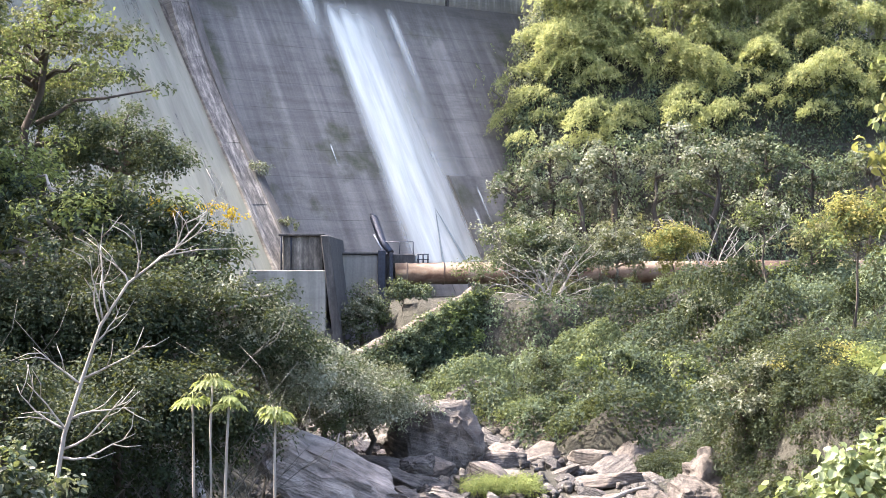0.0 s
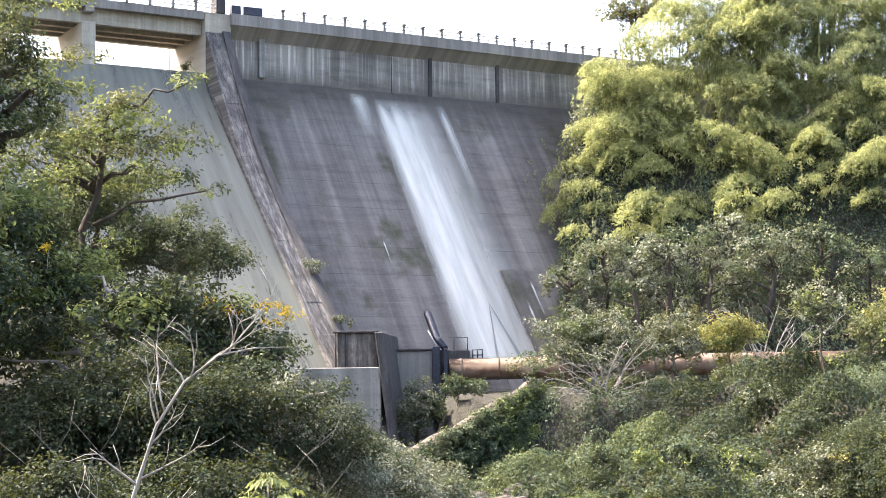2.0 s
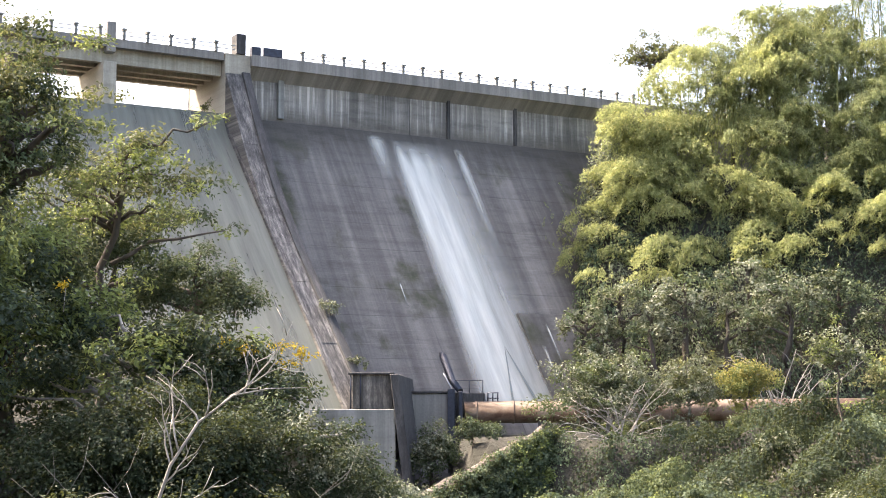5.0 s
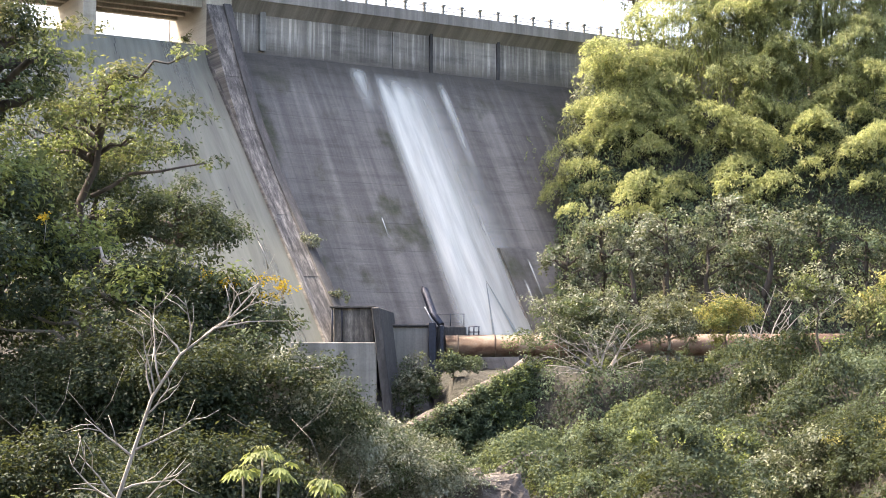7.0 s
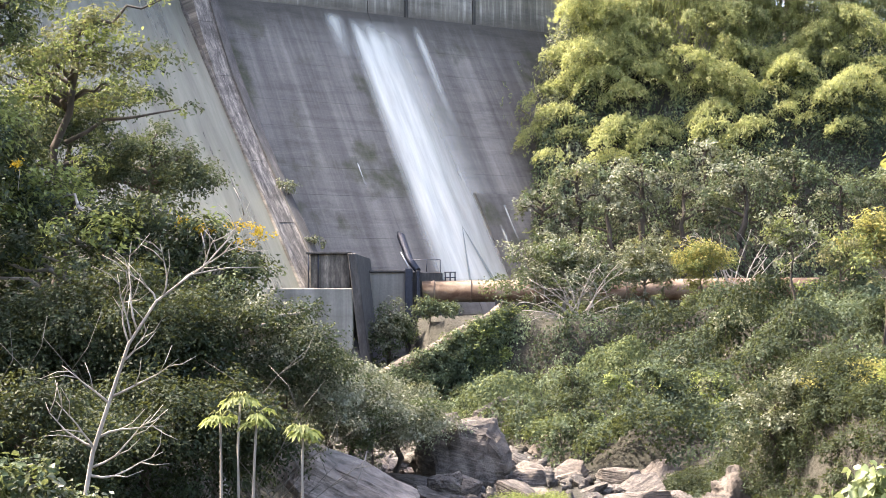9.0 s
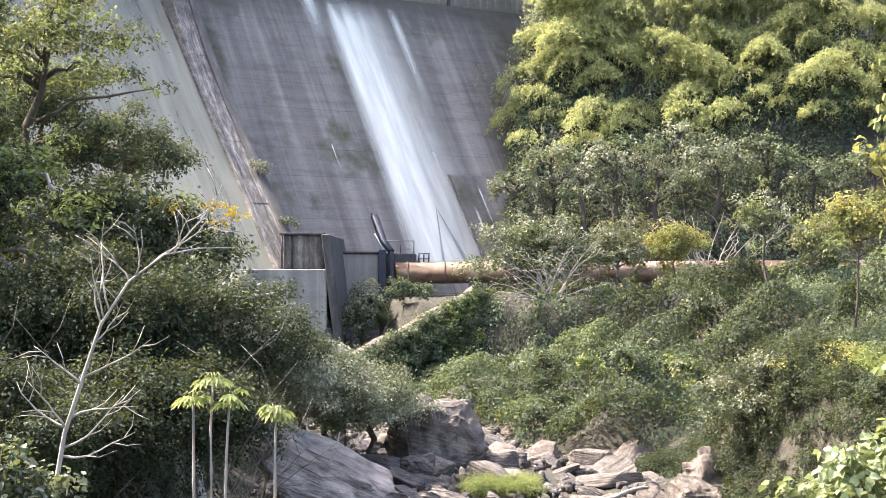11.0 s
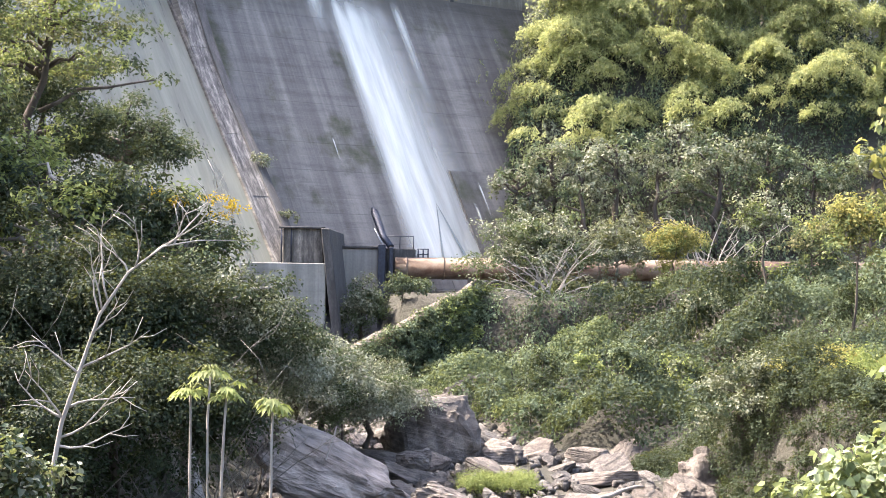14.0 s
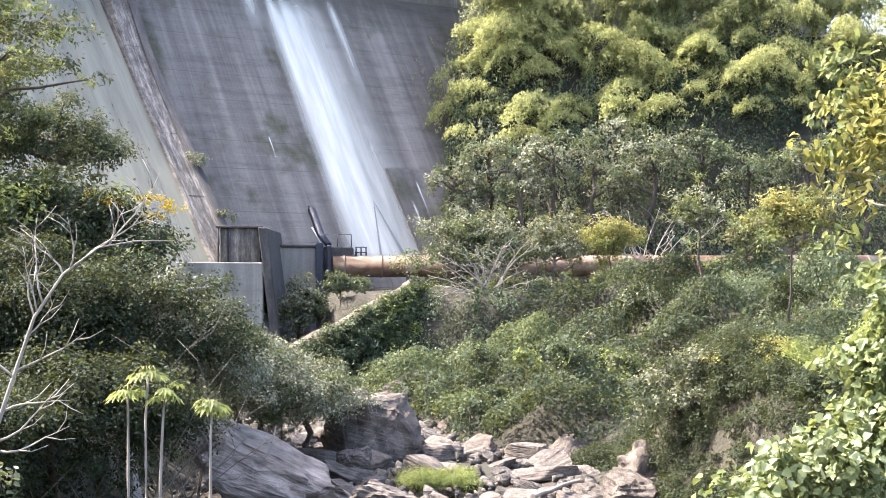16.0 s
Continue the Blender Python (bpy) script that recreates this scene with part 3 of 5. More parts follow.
def build_railing():
    r = empty("railing", tuple(D(20, 0.6, 32.75)), "grey railing with concrete posts along the crest", "railing")
    m0 = None
    for k in [-58 + 2.15 * i for i in range(68)]:
        if -14.6 < k < -13.4 or -2.6 < k < 2.8:
            continue
        if m0 is None:
            bm = bmesh.new()
            add_hexa(bm, [Vector(p) for p in ((-.12, -.12, 0), (.12, -.12, 0), (.12, .12, 0), (-.12, .12, 0), (-.1, -.1, .8), (.1, -.1, .8), (.1, .1, .8), (-.1, .1, .8))])
            add_hexa(bm, [Vector(p) for p in ((-.2, -.2, .8), (.2, -.2, .8), (.2, .2, .8), (-.2, .2, .8), (-.2, -.2, .95), (.2, -.2, .95), (.2, .2, .95), (-.2, .2, .95))])
            ob = part("post", bm, CONC_LIGHT, r)
            m0 = ob.data
        else:
            ob = new("post", m0)
            ob.parent = r
        ob.matrix_basis = Matrix.Translation(D(k, 0.6, 32.75) - Vector(r.location)) @ Matrix.Rotation(math.atan2(DAM_C.y, DAM_C.x), 4, "Z")
    for h in (0.35, 0.7):
        for k0, k1 in ((-58, -14.5), (-13.5, -2.4), (2.8, 88)):
            bm = tube(bmesh.new(), [D(k0, 0.6, 32.75 + h), D(k1, 0.6, 32.75 + h)], [0.045, 0.045], 6)
            local_part("rail", bm, RAIL_PAINT, r)


build_railing()


# ---- works at the foot of the dam ----
def wbox(x0, x1, y0, y1, z0, z1, lean=0.0):
    return add_hexa(bmesh.new(), [Vector(p) for p in ((x0 + lean, y0, z0), (x1 + lean, y0, z0), (x1 + lean, y1, z0), (x0 + lean, y1, z0), (x0, y0, z1), (x1, y0, z1), (x1, y1, z1), (x0, y1, z1))])


def build_works():
    w = empty("outlet_works", (-8, 119, -6), "stained concrete outlet works at the foot of the dam", "outlet works")
    local_part("ledge", soften(wbox(-14.5, -8.2, 108.6, 124, -8, 0.27), 0.06), CONC_LIGHT, w, "pale concrete ledge")
    local_part("stained_block", soften(wbox(-11.5, -8.55, 110.2, 122, 0.27, 2.8), 0.05), CONC_STAIN, w, "concrete block with black drip stains")
    for x in (-11.62, -10.9):
        local_part("corner_post", tube(bmesh.new(), [Vector((x, 110.1, 0.27)), Vector((x, 110.1, 2.95))], [0.06, 0.06], 6), STEEL_DARK, w)
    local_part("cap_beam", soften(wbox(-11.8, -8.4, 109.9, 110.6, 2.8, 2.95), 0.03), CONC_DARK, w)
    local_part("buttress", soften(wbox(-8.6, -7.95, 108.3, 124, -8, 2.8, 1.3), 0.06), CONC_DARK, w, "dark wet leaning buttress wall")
    local_part("intake_block", soften(wbox(-8.6, -4.9, 120.5, 130, -7, 1.55), 0.06), CONC_DECK, w)
    local_part("intake_cap", soften(wbox(-8.7, -4.6, 120.3, 130, 1.55, 1.75), 0.04), CONC_DARK, w)
    # solid block; its dark colour stands for the shade in the recess
    local_part("valve_house", soften(wbox(-4.9, -2.0, 121.5, 130, -7, 1.6), 0.06), CONC_DARK, w, "valve house block, dark to stand for a shaded recess")
    local_part("gate_post", soften(wbox(-4.9, -4.3, 120.0, 120.6, -4, 1.9), 0.04), STEEL_DARK, w)
    local_part("gate_post", soften(wbox(-4.0, -3.7, 120.0, 120.5, -4, 1.7), 0.04), STEEL_DARK, w)


build_works()


def build_valve():
    v = empty("air_valve", (-1.3, 121.7, 0.9), "small dark steel frame standing on the pipe", "valve")
    for x in (-1.7, -1.3, -0.9):
        local_part("upright", tube(bmesh.new(), [Vector((x, 121.7, 0.8)), Vector((x, 121.7, 1.6))], [0.06, 0.06], 6), STEEL_DARK, v)
    for z in (1.15, 1.58):
        local_part("bar", tube(bmesh.new(), [Vector((-1.78, 121.7, z)), Vector((-0.82, 121.7, z))], [0.05, 0.05], 6), STEEL_DARK, v)


build_valve()


def build_rake():
    r = empty("trash_rake", (-4.8, 121.0, 1.9), "dark steel rake arm leaning on the dam face", "rake")
    bm = tube(bmesh.new(), [Vector((-5.6, 124.2, 4.9)), Vector((-5.4, 123.8, 4.6)), Vector((-4.6, 122.0, 2.6)), Vector((-3.9, 121.0, 1.7))], [0.16, 0.34, 0.3, 0.26], 10)
    local_part("arm", bm, STEEL_DARK, r)
    bm = tube(bmesh.new(), [Vector((-5.3, 121.6, 3.2)), Vector((-4.5, 121.2, 1.75))], [0.05, 0.05], 6)
    local_part("lever", bm, RAIL_PAINT, r, "pale steel lever")
    for x in (-4.4, -3.2, -2.1):
        local_part("post", tube(bmesh.new(), [Vector((x, 121.6, 1.6)), Vector((x, 121.6, 2.6))], [0.04, 0.04], 6), STEEL_DARK, r)
    local_part("hand_rail", tube(bmesh.new(), [Vector((-4.4, 121.6, 2.6)), Vector((-2.1, 121.6, 2.6))], [0.035, 0.035], 6), STEEL_DARK, r)


build_rake()


def build_pipe():
    p = empty("penstock_pipe", (20, 123, -2), "large rusty steel water pipe with joint bands", "pipe")
    a, b = Vector((-3.6, 121.5, 0.0)), Vector((60.0, 127.0, 0.4))
    bm = tube(bmesh.new(), [a, b], [0.88, 0.88], 32)
    barrel = local_part("barrel", bm, RUST, p)
    for k in (0.015, 0.062, 0.11, 0.26, 0.41, 0.475, 0.56, 0.71, 0.86):
        q = a.lerp(b, k)
        d = (b - a).normalized()
        bm = tube(bmesh.new(), [q - d * 0.07, q + d * 0.07], [0.93, 0.93], 32)
        local_part("joint_band", bm, RUST, barrel, "raised rusty joint band")
    for k in (0.1, 0.3, 0.5, 0.7):
        q = a.lerp(b, k)
        local_part("saddle", wbox(q.x - 0.4, q.x + 0.4, q.y - 0.9, q.y + 0.9, -4, -0.7), CONC_ROUGH, p)


build_pipe()


# ---- plants ----
def spot(u, w, d):
    """A place by its bearing (sideways per metre of distance), its rise per metre, and its distance."""
    return Vector((u * d, d, w * d))


def crown_blobs(c, R, n, size=(0.32, 0.5), flat=0.75, fill=0.55):
    """Clumps that together make an uneven crown round c."""
    out = []
    for _ in range(n):
        d = unit(rng.normal(0, 1, (1, 3)))[0]
        d[2] = abs(d[2]) * 0.9 - 0.25 if rng.random() < 0.7 else d[2]
        r = fill + (1 - fill) * rng.random()
        s = rng.uniform(*size) * min(R)
        out.append((c[0] + d[0] * R[0] * r, c[1] + d[1] * R[1] * r, c[2] + d[2] * R[2] * r, s * rng.uniform(0.9, 1.4), s * rng.uniform(0.9, 1.3), s * flat * rng.uniform(0.8, 1.2)))
    return out


def limb_path(a, b, sag=0.0, steps=5, wob=0.05):
    a, b = Vector(a), Vector(b)
    L = (b - a).length
    pts = []
    for i in range(steps + 1):
        t = i / steps
        p = a.lerp(b, t) + Vector((0, 0, sag * L * math.sin(math.pi * t)))
        if 0 < i < steps:
            p += Vector(rng.normal(0, wob * L / 3, 3))
        pts.append(p)
    return pts


def tree(name, u, w, d, R, n, mats, leaf, label, category="tree", bark=None, trunk=0.0, dens=1.0, size=(0.32, 0.5), droop=0.3, base_shift=(0, 0), group="", flat=0.75, limbs=6, fill=0.55):
    """A tree with a tapered trunk, limbs to its clumps and a crown of leaves. u, w, d: the crown's middle."""
    bark = bark or BARK_DARK
    c = spot(u, w, d)
    bx, by = c.x + base_shift[0], c.y + base_shift[1]
    base = Vector((bx, by, float(land(bx, by)) - 0.3))
    ob = empty(name, tuple(base), label, category, group)
    blobs = crown_blobs(c, R, n, size, flat, fill)
    r0 = trunk or 0.035 * max(1.5, c.z - base.z + R[2])
    bm = bmesh.new()
    top = Vector((c.x, c.y, c.z + 0.45 * R[2]))
    tube(bm, limb_path(base, top, 0, 7, 0.06), [r0 * (1 - 0.09 * i) for i in range(8)], 8)
    stem = local_part("trunk", bm, bark, ob)
    for b in blobs[:limbs]:
        s = base.lerp(top, min(0.97, max(0.3, (b[2] - 0.35 * math.hypot(b[0] - c.x, b[1] - c.y) - base.z) / (top.z - base.z + 0.01))))
        bm = tube(bmesh.new(), limb_path(s, b[:3], 0.05, 5, 0.12), [r0 * 0.42 * (1 - 0.15 * i) for i in range(6)], 6)
        local_part("limb", bm, bark, stem)
    per = 0.46 * dens / (0.5 * leaf[0] * leaf[1])
    share = np.array_split(np.array(blobs), len(mats))
    for mat, bl in zip(mats, share):
        if len(bl):
            v, f = crown_leaves(bl, per, leaf[0], leaf[1], droop, broad=d < 30)
            o = new("crown", mesh_from("crown", v - np.array(base), f, mat))
            o.parent = ob
    return ob


def bank_blobs(x0, x1, y0, y1, step, size, keep, lift=0.25, tall=1.0):
    out = []
    for x in np.arange(x0, x1, step):
        for y in np.arange(y0, y1, step):
            px, py = x + rng.uniform(-0.5, 0.5) * step, y + rng.uniform(-0.5, 0.5) * step
            if keep(px, py):
                k = 0.75 + 0.9 * max(0.0, noise.noise(Vector((px * 0.16, py * 0.16, 3.0))) + 0.25)
                s = rng.uniform(*size) * k
                out.append((px, py, float(land(px, py)) + lift * s, s, s, s * tall * rng.uniform(0.7, 1.2)))
    return out


def undergrowth(blobs, mats, leaf, label, cover=0.5):
    """Ground cover in patches of several greens."""
    split = [[] for _ in mats]
    for b in blobs:
        v = noise.noise(Vector((b[0] * 0.11, b[1] * 0.11, 9.0))) + rng.normal(0, 0.22)
        split[min(len(mats) - 1, max(0, int((v + 0.55) / 1.1 * len(mats))))].append(b)
    per = cover / (0.5 * leaf[0] * leaf[1])
    for mat, bl in zip(mats, split):
        if bl:
            v, f = crown_leaves(bl, per, leaf[0], leaf[1], 0.4, 0.1, True)
            tagged(new("undergrowth", mesh_from("undergrowth", v, f, mat)), label, "undergrowth", kind="stuff")


def right_foot(y):
    return float(np.interp(y, FEET_Y, FOOT_R))


def left_foot(y):
    return float(np.interp(y, FEET_Y, FOOT_L))


def vine_cover(x0, x1, y0, y1, keep, mats, weights, leaf, label, cover, big, small):
    """Creepers grown over shrubs: a skin of leaves over many domes, each dome one plant with one green."""
    g = 0.25
    xs, ys = np.arange(x0, x1, g), np.arange(y0, y1, g)
    X, Y = np.meshgrid(xs, ys)
    base = land(X, Y)
    top, owner = np.zeros_like(base), np.full(base.shape, -1)
    kinds = []
    area = (x1 - x0) * (y1 - y0)
    for (r0, r1, share, rise) in (big, small):
        for _ in range(int(area * share / (math.pi * ((r0 + r1) / 2) ** 2))):
            cx, cy, r = rng.uniform(x0, x1), rng.uniform(y0, y1), rng.uniform(r0, r1)
            # domes are drawn out down the slope
            tilt, long = rng.uniform(0.2, 0.9), rng.uniform(1.0, 1.9)
            i0, i1 = np.searchsorted(xs, (cx - 2 * r, cx + 2 * r))
            j0, j1 = np.searchsorted(ys, (cy - 2 * r, cy + 2 * r))
            if i1 <= i0 or j1 <= j0:
                continue
            dx, dy = X[j0:j1, i0:i1] - cx, Y[j0:j1, i0:i1] - cy
            a, b = dx * math.cos(tilt) + dy * math.sin(tilt), -dx * math.sin(tilt) + dy * math.cos(tilt)
            h = rise * r * rng.uniform(0.7, 1.2) * np.sqrt(np.clip(1 - (a / (long * r)) ** 2 - (b / r) ** 2, 0, None))
            sub = top[j0:j1, i0:i1]
            win = h > sub
            v = noise.noise(Vector((cx * 0.09, cy * 0.09, 9.0))) * 1.3 + rng.normal(0, 0.3)
            owner[j0:j1, i0:i1][win] = len(kinds)
            kinds.append(min(len(mats) - 1, int(np.searchsorted(np.cumsum(weights), np.clip(0.5 + 0.5 * v, 0, 0.999)))))
            sub[win] = h[win]
    top = top * (1 - 0.75 * smooth(98, 110, Y) * smooth(124, 120, Y))
    H = base + top
    gy, gx = np.gradient(H, g)
    steep = np.sqrt(1 + np.clip(gx * gx + gy * gy, 0, 20))
    mask = np.vectorize(keep)(X, Y) & (owner >= 0)
    wt = (steep * mask * (0.25 + np.clip(top, 0, 1))).ravel()
    n = int(steep[mask].sum() * g * g * cover / (0.5 * leaf[0] * leaf[1]))
    at = rng.choice(wt.size, n, p=wt / wt.sum())
    nrm = unit(np.stack([-gx, -gy, np.ones_like(gx)], -1).reshape(-1, 3))[at]
    P = np.stack([X, Y, H], -1).reshape(-1, 3)[at]
    jit = rng.uniform(-g, g, (n, 2)) * 0.6
    P[:, :2] += jit
    P[:, 2] += np.clip(jit[:, 0] * gx.ravel()[at] + jit[:, 1] * gy.ravel()[at], -0.5, 0.5)
    # a deep skin: leaves sit at many depths, some sprays stand out
    P += nrm * (0.3 * leaf[0] - rng.exponential(1.3 * leaf[0], n) + np.where(rng.random(n) < 0.1, rng.uniform(0.1, 0.45, n), 0.0))[:, None]
    up = unit(nrm * 0.8 + rng.normal(0, 0.5, (n, 3)) + np.array((0, 0, 0.2)))
    tip = np.stack([-gx, -gy, -(gx * gx + gy * gy)], -1).reshape(-1, 3)[at] * 0.5 + rng.normal(0, 0.7, (n, 3))
    kind = np.array(kinds)[owner.ravel()[at]]
    for q, mat in enumerate(mats):
        k = kind == q
        if k.sum() > 10:
            v, f = leaves(P[k], up[k], tip[k], leaf[0], leaf[1])
            tagged(new("undergrowth", mesh_from("undergrowth", v, f, mat)), label, "undergrowth", kind="stuff")


def on_bank(x, y):
    return right_foot(y) + 0.4 < x < 0.325 * y + 2 and not (x < 2.4 and y > 98.8 + 0.7 * (x + 6.2))


# right bank up to the pipe; darkest leaves paint in shaded hollows
vine_cover(-8, 42, 70, 118, on_bank, (LEAF_SHADE, LEAF_DARK, LEAF_VINE, LEAF_MID, LEAF_FRESH), (0.3, 0.26, 0.16, 0.12, 0.16), (0.21, 0.15), "creepers and low shrubs covering the river bank", 1.05, (1.2, 2.6, 0.5, 1.35), (0.4, 0.95, 0.9, 1.5))
vine_cover(4, 25, 49, 70, lambda x, y: right_foot(y) + 3.0 < x < 0.325 * y + 2, (LEAF_SHADE, LEAF_DARK, LEAF_MID, LEAF_FRESH), (0.25, 0.25, 0.22, 0.28), (0.14, 0.085), "sunlit creepers and grass on the near bank", 1.05, (0.8, 1.7, 0.45, 1.1), (0.3, 0.7, 0.9, 1.3))
# face of the near bluff; the hollow's shade is put into the leaf colour
undergrowth(bank_blobs(7, 18, 47, 69, 0.6, (0.35, 0.75), lambda x, y: right_foot(y) + 0.3 < x < right_foot(y) + 3.6, 0.3, 1.3), (LEAF_SHADE, LEAF_SHADE, LEAF_DARK), (0.12, 0.07), "vines hanging down the near bluff, darkened as if shaded", 0.6)
# hill behind the pipe
vine_cover(3, 54, 126.5, 147, lambda x, y: 4 + 0.16 * (y - 127) < x < 0.36 * y + 3, (LEAF_DARK, LEAF_VINE, LEAF_GREY, LEAF_MID), (0.3, 0.3, 0.25, 0.15), (0.32, 0.2), "dense vines over the hillside behind the pipe", 0.9, (1.6, 3.0, 0.6, 1.4), (0.7, 1.4, 1.0, 1.4))
# left bank, its shade put into near-black leaves
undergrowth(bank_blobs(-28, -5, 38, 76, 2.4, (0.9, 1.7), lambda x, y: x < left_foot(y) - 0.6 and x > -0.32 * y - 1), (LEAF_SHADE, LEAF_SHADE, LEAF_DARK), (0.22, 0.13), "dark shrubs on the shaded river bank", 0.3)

# left trees
tree("tree", -0.262, 0.145, 68, (5.4, 4, 5.6), 84, (LEAF_LIGHT, LEAF_FRESH, LEAF_OLIVE, LEAF_DARK), (0.26, 0.12), "tall leafy tree with spreading dark limbs", trunk=0.3, size=(0.1, 0.22), dens=0.62, droop=0.2, base_shift=(-1.5, 1), flat=0.5, limbs=26, fill=0.3)
tree("tree", -0.342, 0.18, 60, (4.4, 4, 9), 120, (LEAF_LIGHT, LEAF_MID, LEAF_OLIVE, LEAF_DARK), (0.25, 0.12), "tall tree with yellow-green hanging foliage", size=(0.14, 0.28), dens=0.66, flat=0.6, limbs=20, fill=0.35)
# mostly out of view: added to throw shade on the lower left bank
tree("tree", -0.388, 0.07, 52, (3.8, 3.6, 6.5), 80, (LEAF_FRESH, LEAF_MID, LEAF_DARK), (0.25, 0.12), "tall tree with bright hanging foliage, added for its shade", size=(0.2, 0.36), dens=0.9, limbs=12)
tree("tree", -0.34, 0.06, 58, (4.5, 4, 6), 70, (LEAF_FRESH, LEAF_DARK, LEAF_SHADE), (0.26, 0.13), "leafy tree with bright outer clumps", size=(0.16, 0.3), dens=0.8, limbs=12)
tree("tree", -0.212, 0.077, 78, (3.4, 3, 2.5), 30, (LEAF_DARK,), (0.22, 0.11), "dark tree with a rounded crown", size=(0.28, 0.45))
tree("tree", -0.268, 0.098, 74, (4.3, 3, 4), 40, (LEAF_DARK, LEAF_DARK, LEAF_MID), (0.22, 0.11), "dark leafy tree among others", size=(0.25, 0.42))
tree("tree", -0.245, 0.02, 56, (5.4, 4, 2.9), 90, (LEAF_FRESH, LEAF_DARK, LEAF_SHADE, LEAF_DARK, LEAF_SHADE), (0.27, 0.12), "broad tree with bright leafy clumps", size=(0.18, 0.36), flat=0.5, dens=0.75, limbs=20, bark=BARK_PALE)
tree("tree", -0.178, 0.005, 55, (2.5, 2.5, 2.2), 50, (LEAF_MID, LEAF_DARK, LEAF_SHADE), (0.2, 0.1), "leafy tree with yellow flower heads", size=(0.2, 0.36), dens=0.7, limbs=18, bark=BARK_PALE)
tree("tree", -0.163, -0.03, 52, (3.6, 3, 2.4), 80, (LEAF_DARK, LEAF_SHADE, LEAF_GREY, LEAF_SHADE), (0.15, 0.085), "bushy tree with glossy grey-green leaves", size=(0.18, 0.34), dens=0.65, limbs=24, bark=BARK_PALE, fill=0.4)
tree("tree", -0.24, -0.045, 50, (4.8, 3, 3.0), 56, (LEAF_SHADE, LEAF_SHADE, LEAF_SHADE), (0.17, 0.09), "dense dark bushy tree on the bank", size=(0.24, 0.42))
tree("tree", -0.118, -0.06, 58, (2.6, 2.5, 2.4), 46, (LEAF_GREY_LIT, LEAF_GREY, LEAF_DARK, LEAF_SHADE), (0.15, 0.085), "bushy tree with grey-green leaves", size=(0.22, 0.42), trunk=0.08)
tree("tree", -0.065, -0.083, 64, (3.0, 2.6, 2.0), 50, (LEAF_GREY_LIT, LEAF_GREY_LIT, LEAF_MID), (0.15, 0.085), "low shrubby tree with grey-green leaves", size=(0.22, 0.42), trunk=0.08)
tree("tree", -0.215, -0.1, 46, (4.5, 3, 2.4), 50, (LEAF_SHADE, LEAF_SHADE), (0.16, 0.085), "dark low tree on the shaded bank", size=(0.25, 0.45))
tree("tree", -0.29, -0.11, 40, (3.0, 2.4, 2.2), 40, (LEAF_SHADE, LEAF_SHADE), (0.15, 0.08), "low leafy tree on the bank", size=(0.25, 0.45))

tree("shrub", -0.076, -0.082, 69, (3.0, 2.2, 2.0), 50, (LEAF_GREY_LIT, LEAF_GREY_LIT), (0.14, 0.08), "low shrub with grey-green leaves lightened as if lit", "shrub", size=(0.22, 0.42), dens=0.8)
tree("shrub", -0.047, -0.088, 68, (2.3, 2.0, 2.5), 50, (LEAF_GREY_LIT, LEAF_GREY), (0.14, 0.08), "low shrub with grey-green leaves lightened as if lit", "shrub", size=(0.22, 0.42), dens=0.8)

tree("shrub", -0.094, -0.066, 66, (2.6, 1.8, 2.2), 50, (LEAF_GREY_LIT, LEAF_GREY_LIT, LEAF_GREY), (0.14, 0.08), "shrub over the rocks with leaves lightened as if lit", "shrub", size=(0.2, 0.38), dens=0.8)

# right trees
tree("tree", 0.066, 0.008, 111, (5.6, 3.0, 4.6), 250, (LEAF_GREY, LEAF_MID, LEAF_GREY_LIT), (0.24, 0.13), "spreading tree with pale branches and grey-green leaves", bark=BARK_PALE, size=(0.14, 0.26), dens=0.5, limbs=40, fill=0.25, trunk=0.16)
tree("tree", 0.118, 0.012, 113, (3.2, 2.5, 3.9), 110, (LEAF_GREY, LEAF_OLIVE, LEAF_GREY_LIT), (0.24, 0.13), "open grey-green tree with pale branches", bark=BARK_PALE, size=(0.16, 0.28), dens=0.5, limbs=26, fill=0.25, trunk=0.14)
tree("tree", 0.157, 0.017, 113, (2.6, 2, 2.5), 60, (LEAF_YELLOW, LEAF_LIGHT, LEAF_YELLOW), (0.2, 0.11), "small tree with yellow-green leaves", size=(0.2, 0.34), fill=0.3, trunk=0.12, dens=0.7)
tree("tree", 0.217, 0.036, 92, (2.4, 2, 2.6), 60, (LEAF_GREY, LEAF_LIGHT, LEAF_GREY_LIT), (0.24, 0.12), "slender open tree with large leaves", size=(0.13, 0.24), dens=0.55, limbs=16, fill=0.25, trunk=0.11)
tree("tree", 0.28, 0.03, 72, (2.9, 2.2, 2.2), 80, (LEAF_YELLOW, LEAF_LIGHT, LEAF_OLIVE), (0.2, 0.11), "tree with yellowing broad leaves", size=(0.14, 0.27), dens=0.6, limbs=18, fill=0.25, trunk=0.1)
tree("tree", 0.25, 0.02, 98, (2.2, 2, 2.0), 40, (LEAF_MID, LEAF_OLIVE), (0.2, 0.11), "small leafy tree beside the pipe", size=(0.18, 0.3), dens=0.6, limbs=8, fill=0.3, trunk=0.1)
tree("shrub", -0.052, -0.03, 111, (2.0, 1.5, 2.5), 44, (LEAF_GREY, LEAF_MID), (0.22, 0.12), "rounded shrub at the foot of the dam", "shrub", size=(0.28, 0.5))
tree("shrub", 0.205, -0.085, 58, (2.2, 1.8, 1.7), 40, (LEAF_GREY, LEAF_DARK, LEAF_GREY), (0.16, 0.09), "glossy grey-green shrub on the bank", "shrub", size=(0.2, 0.4), dens=0.8)
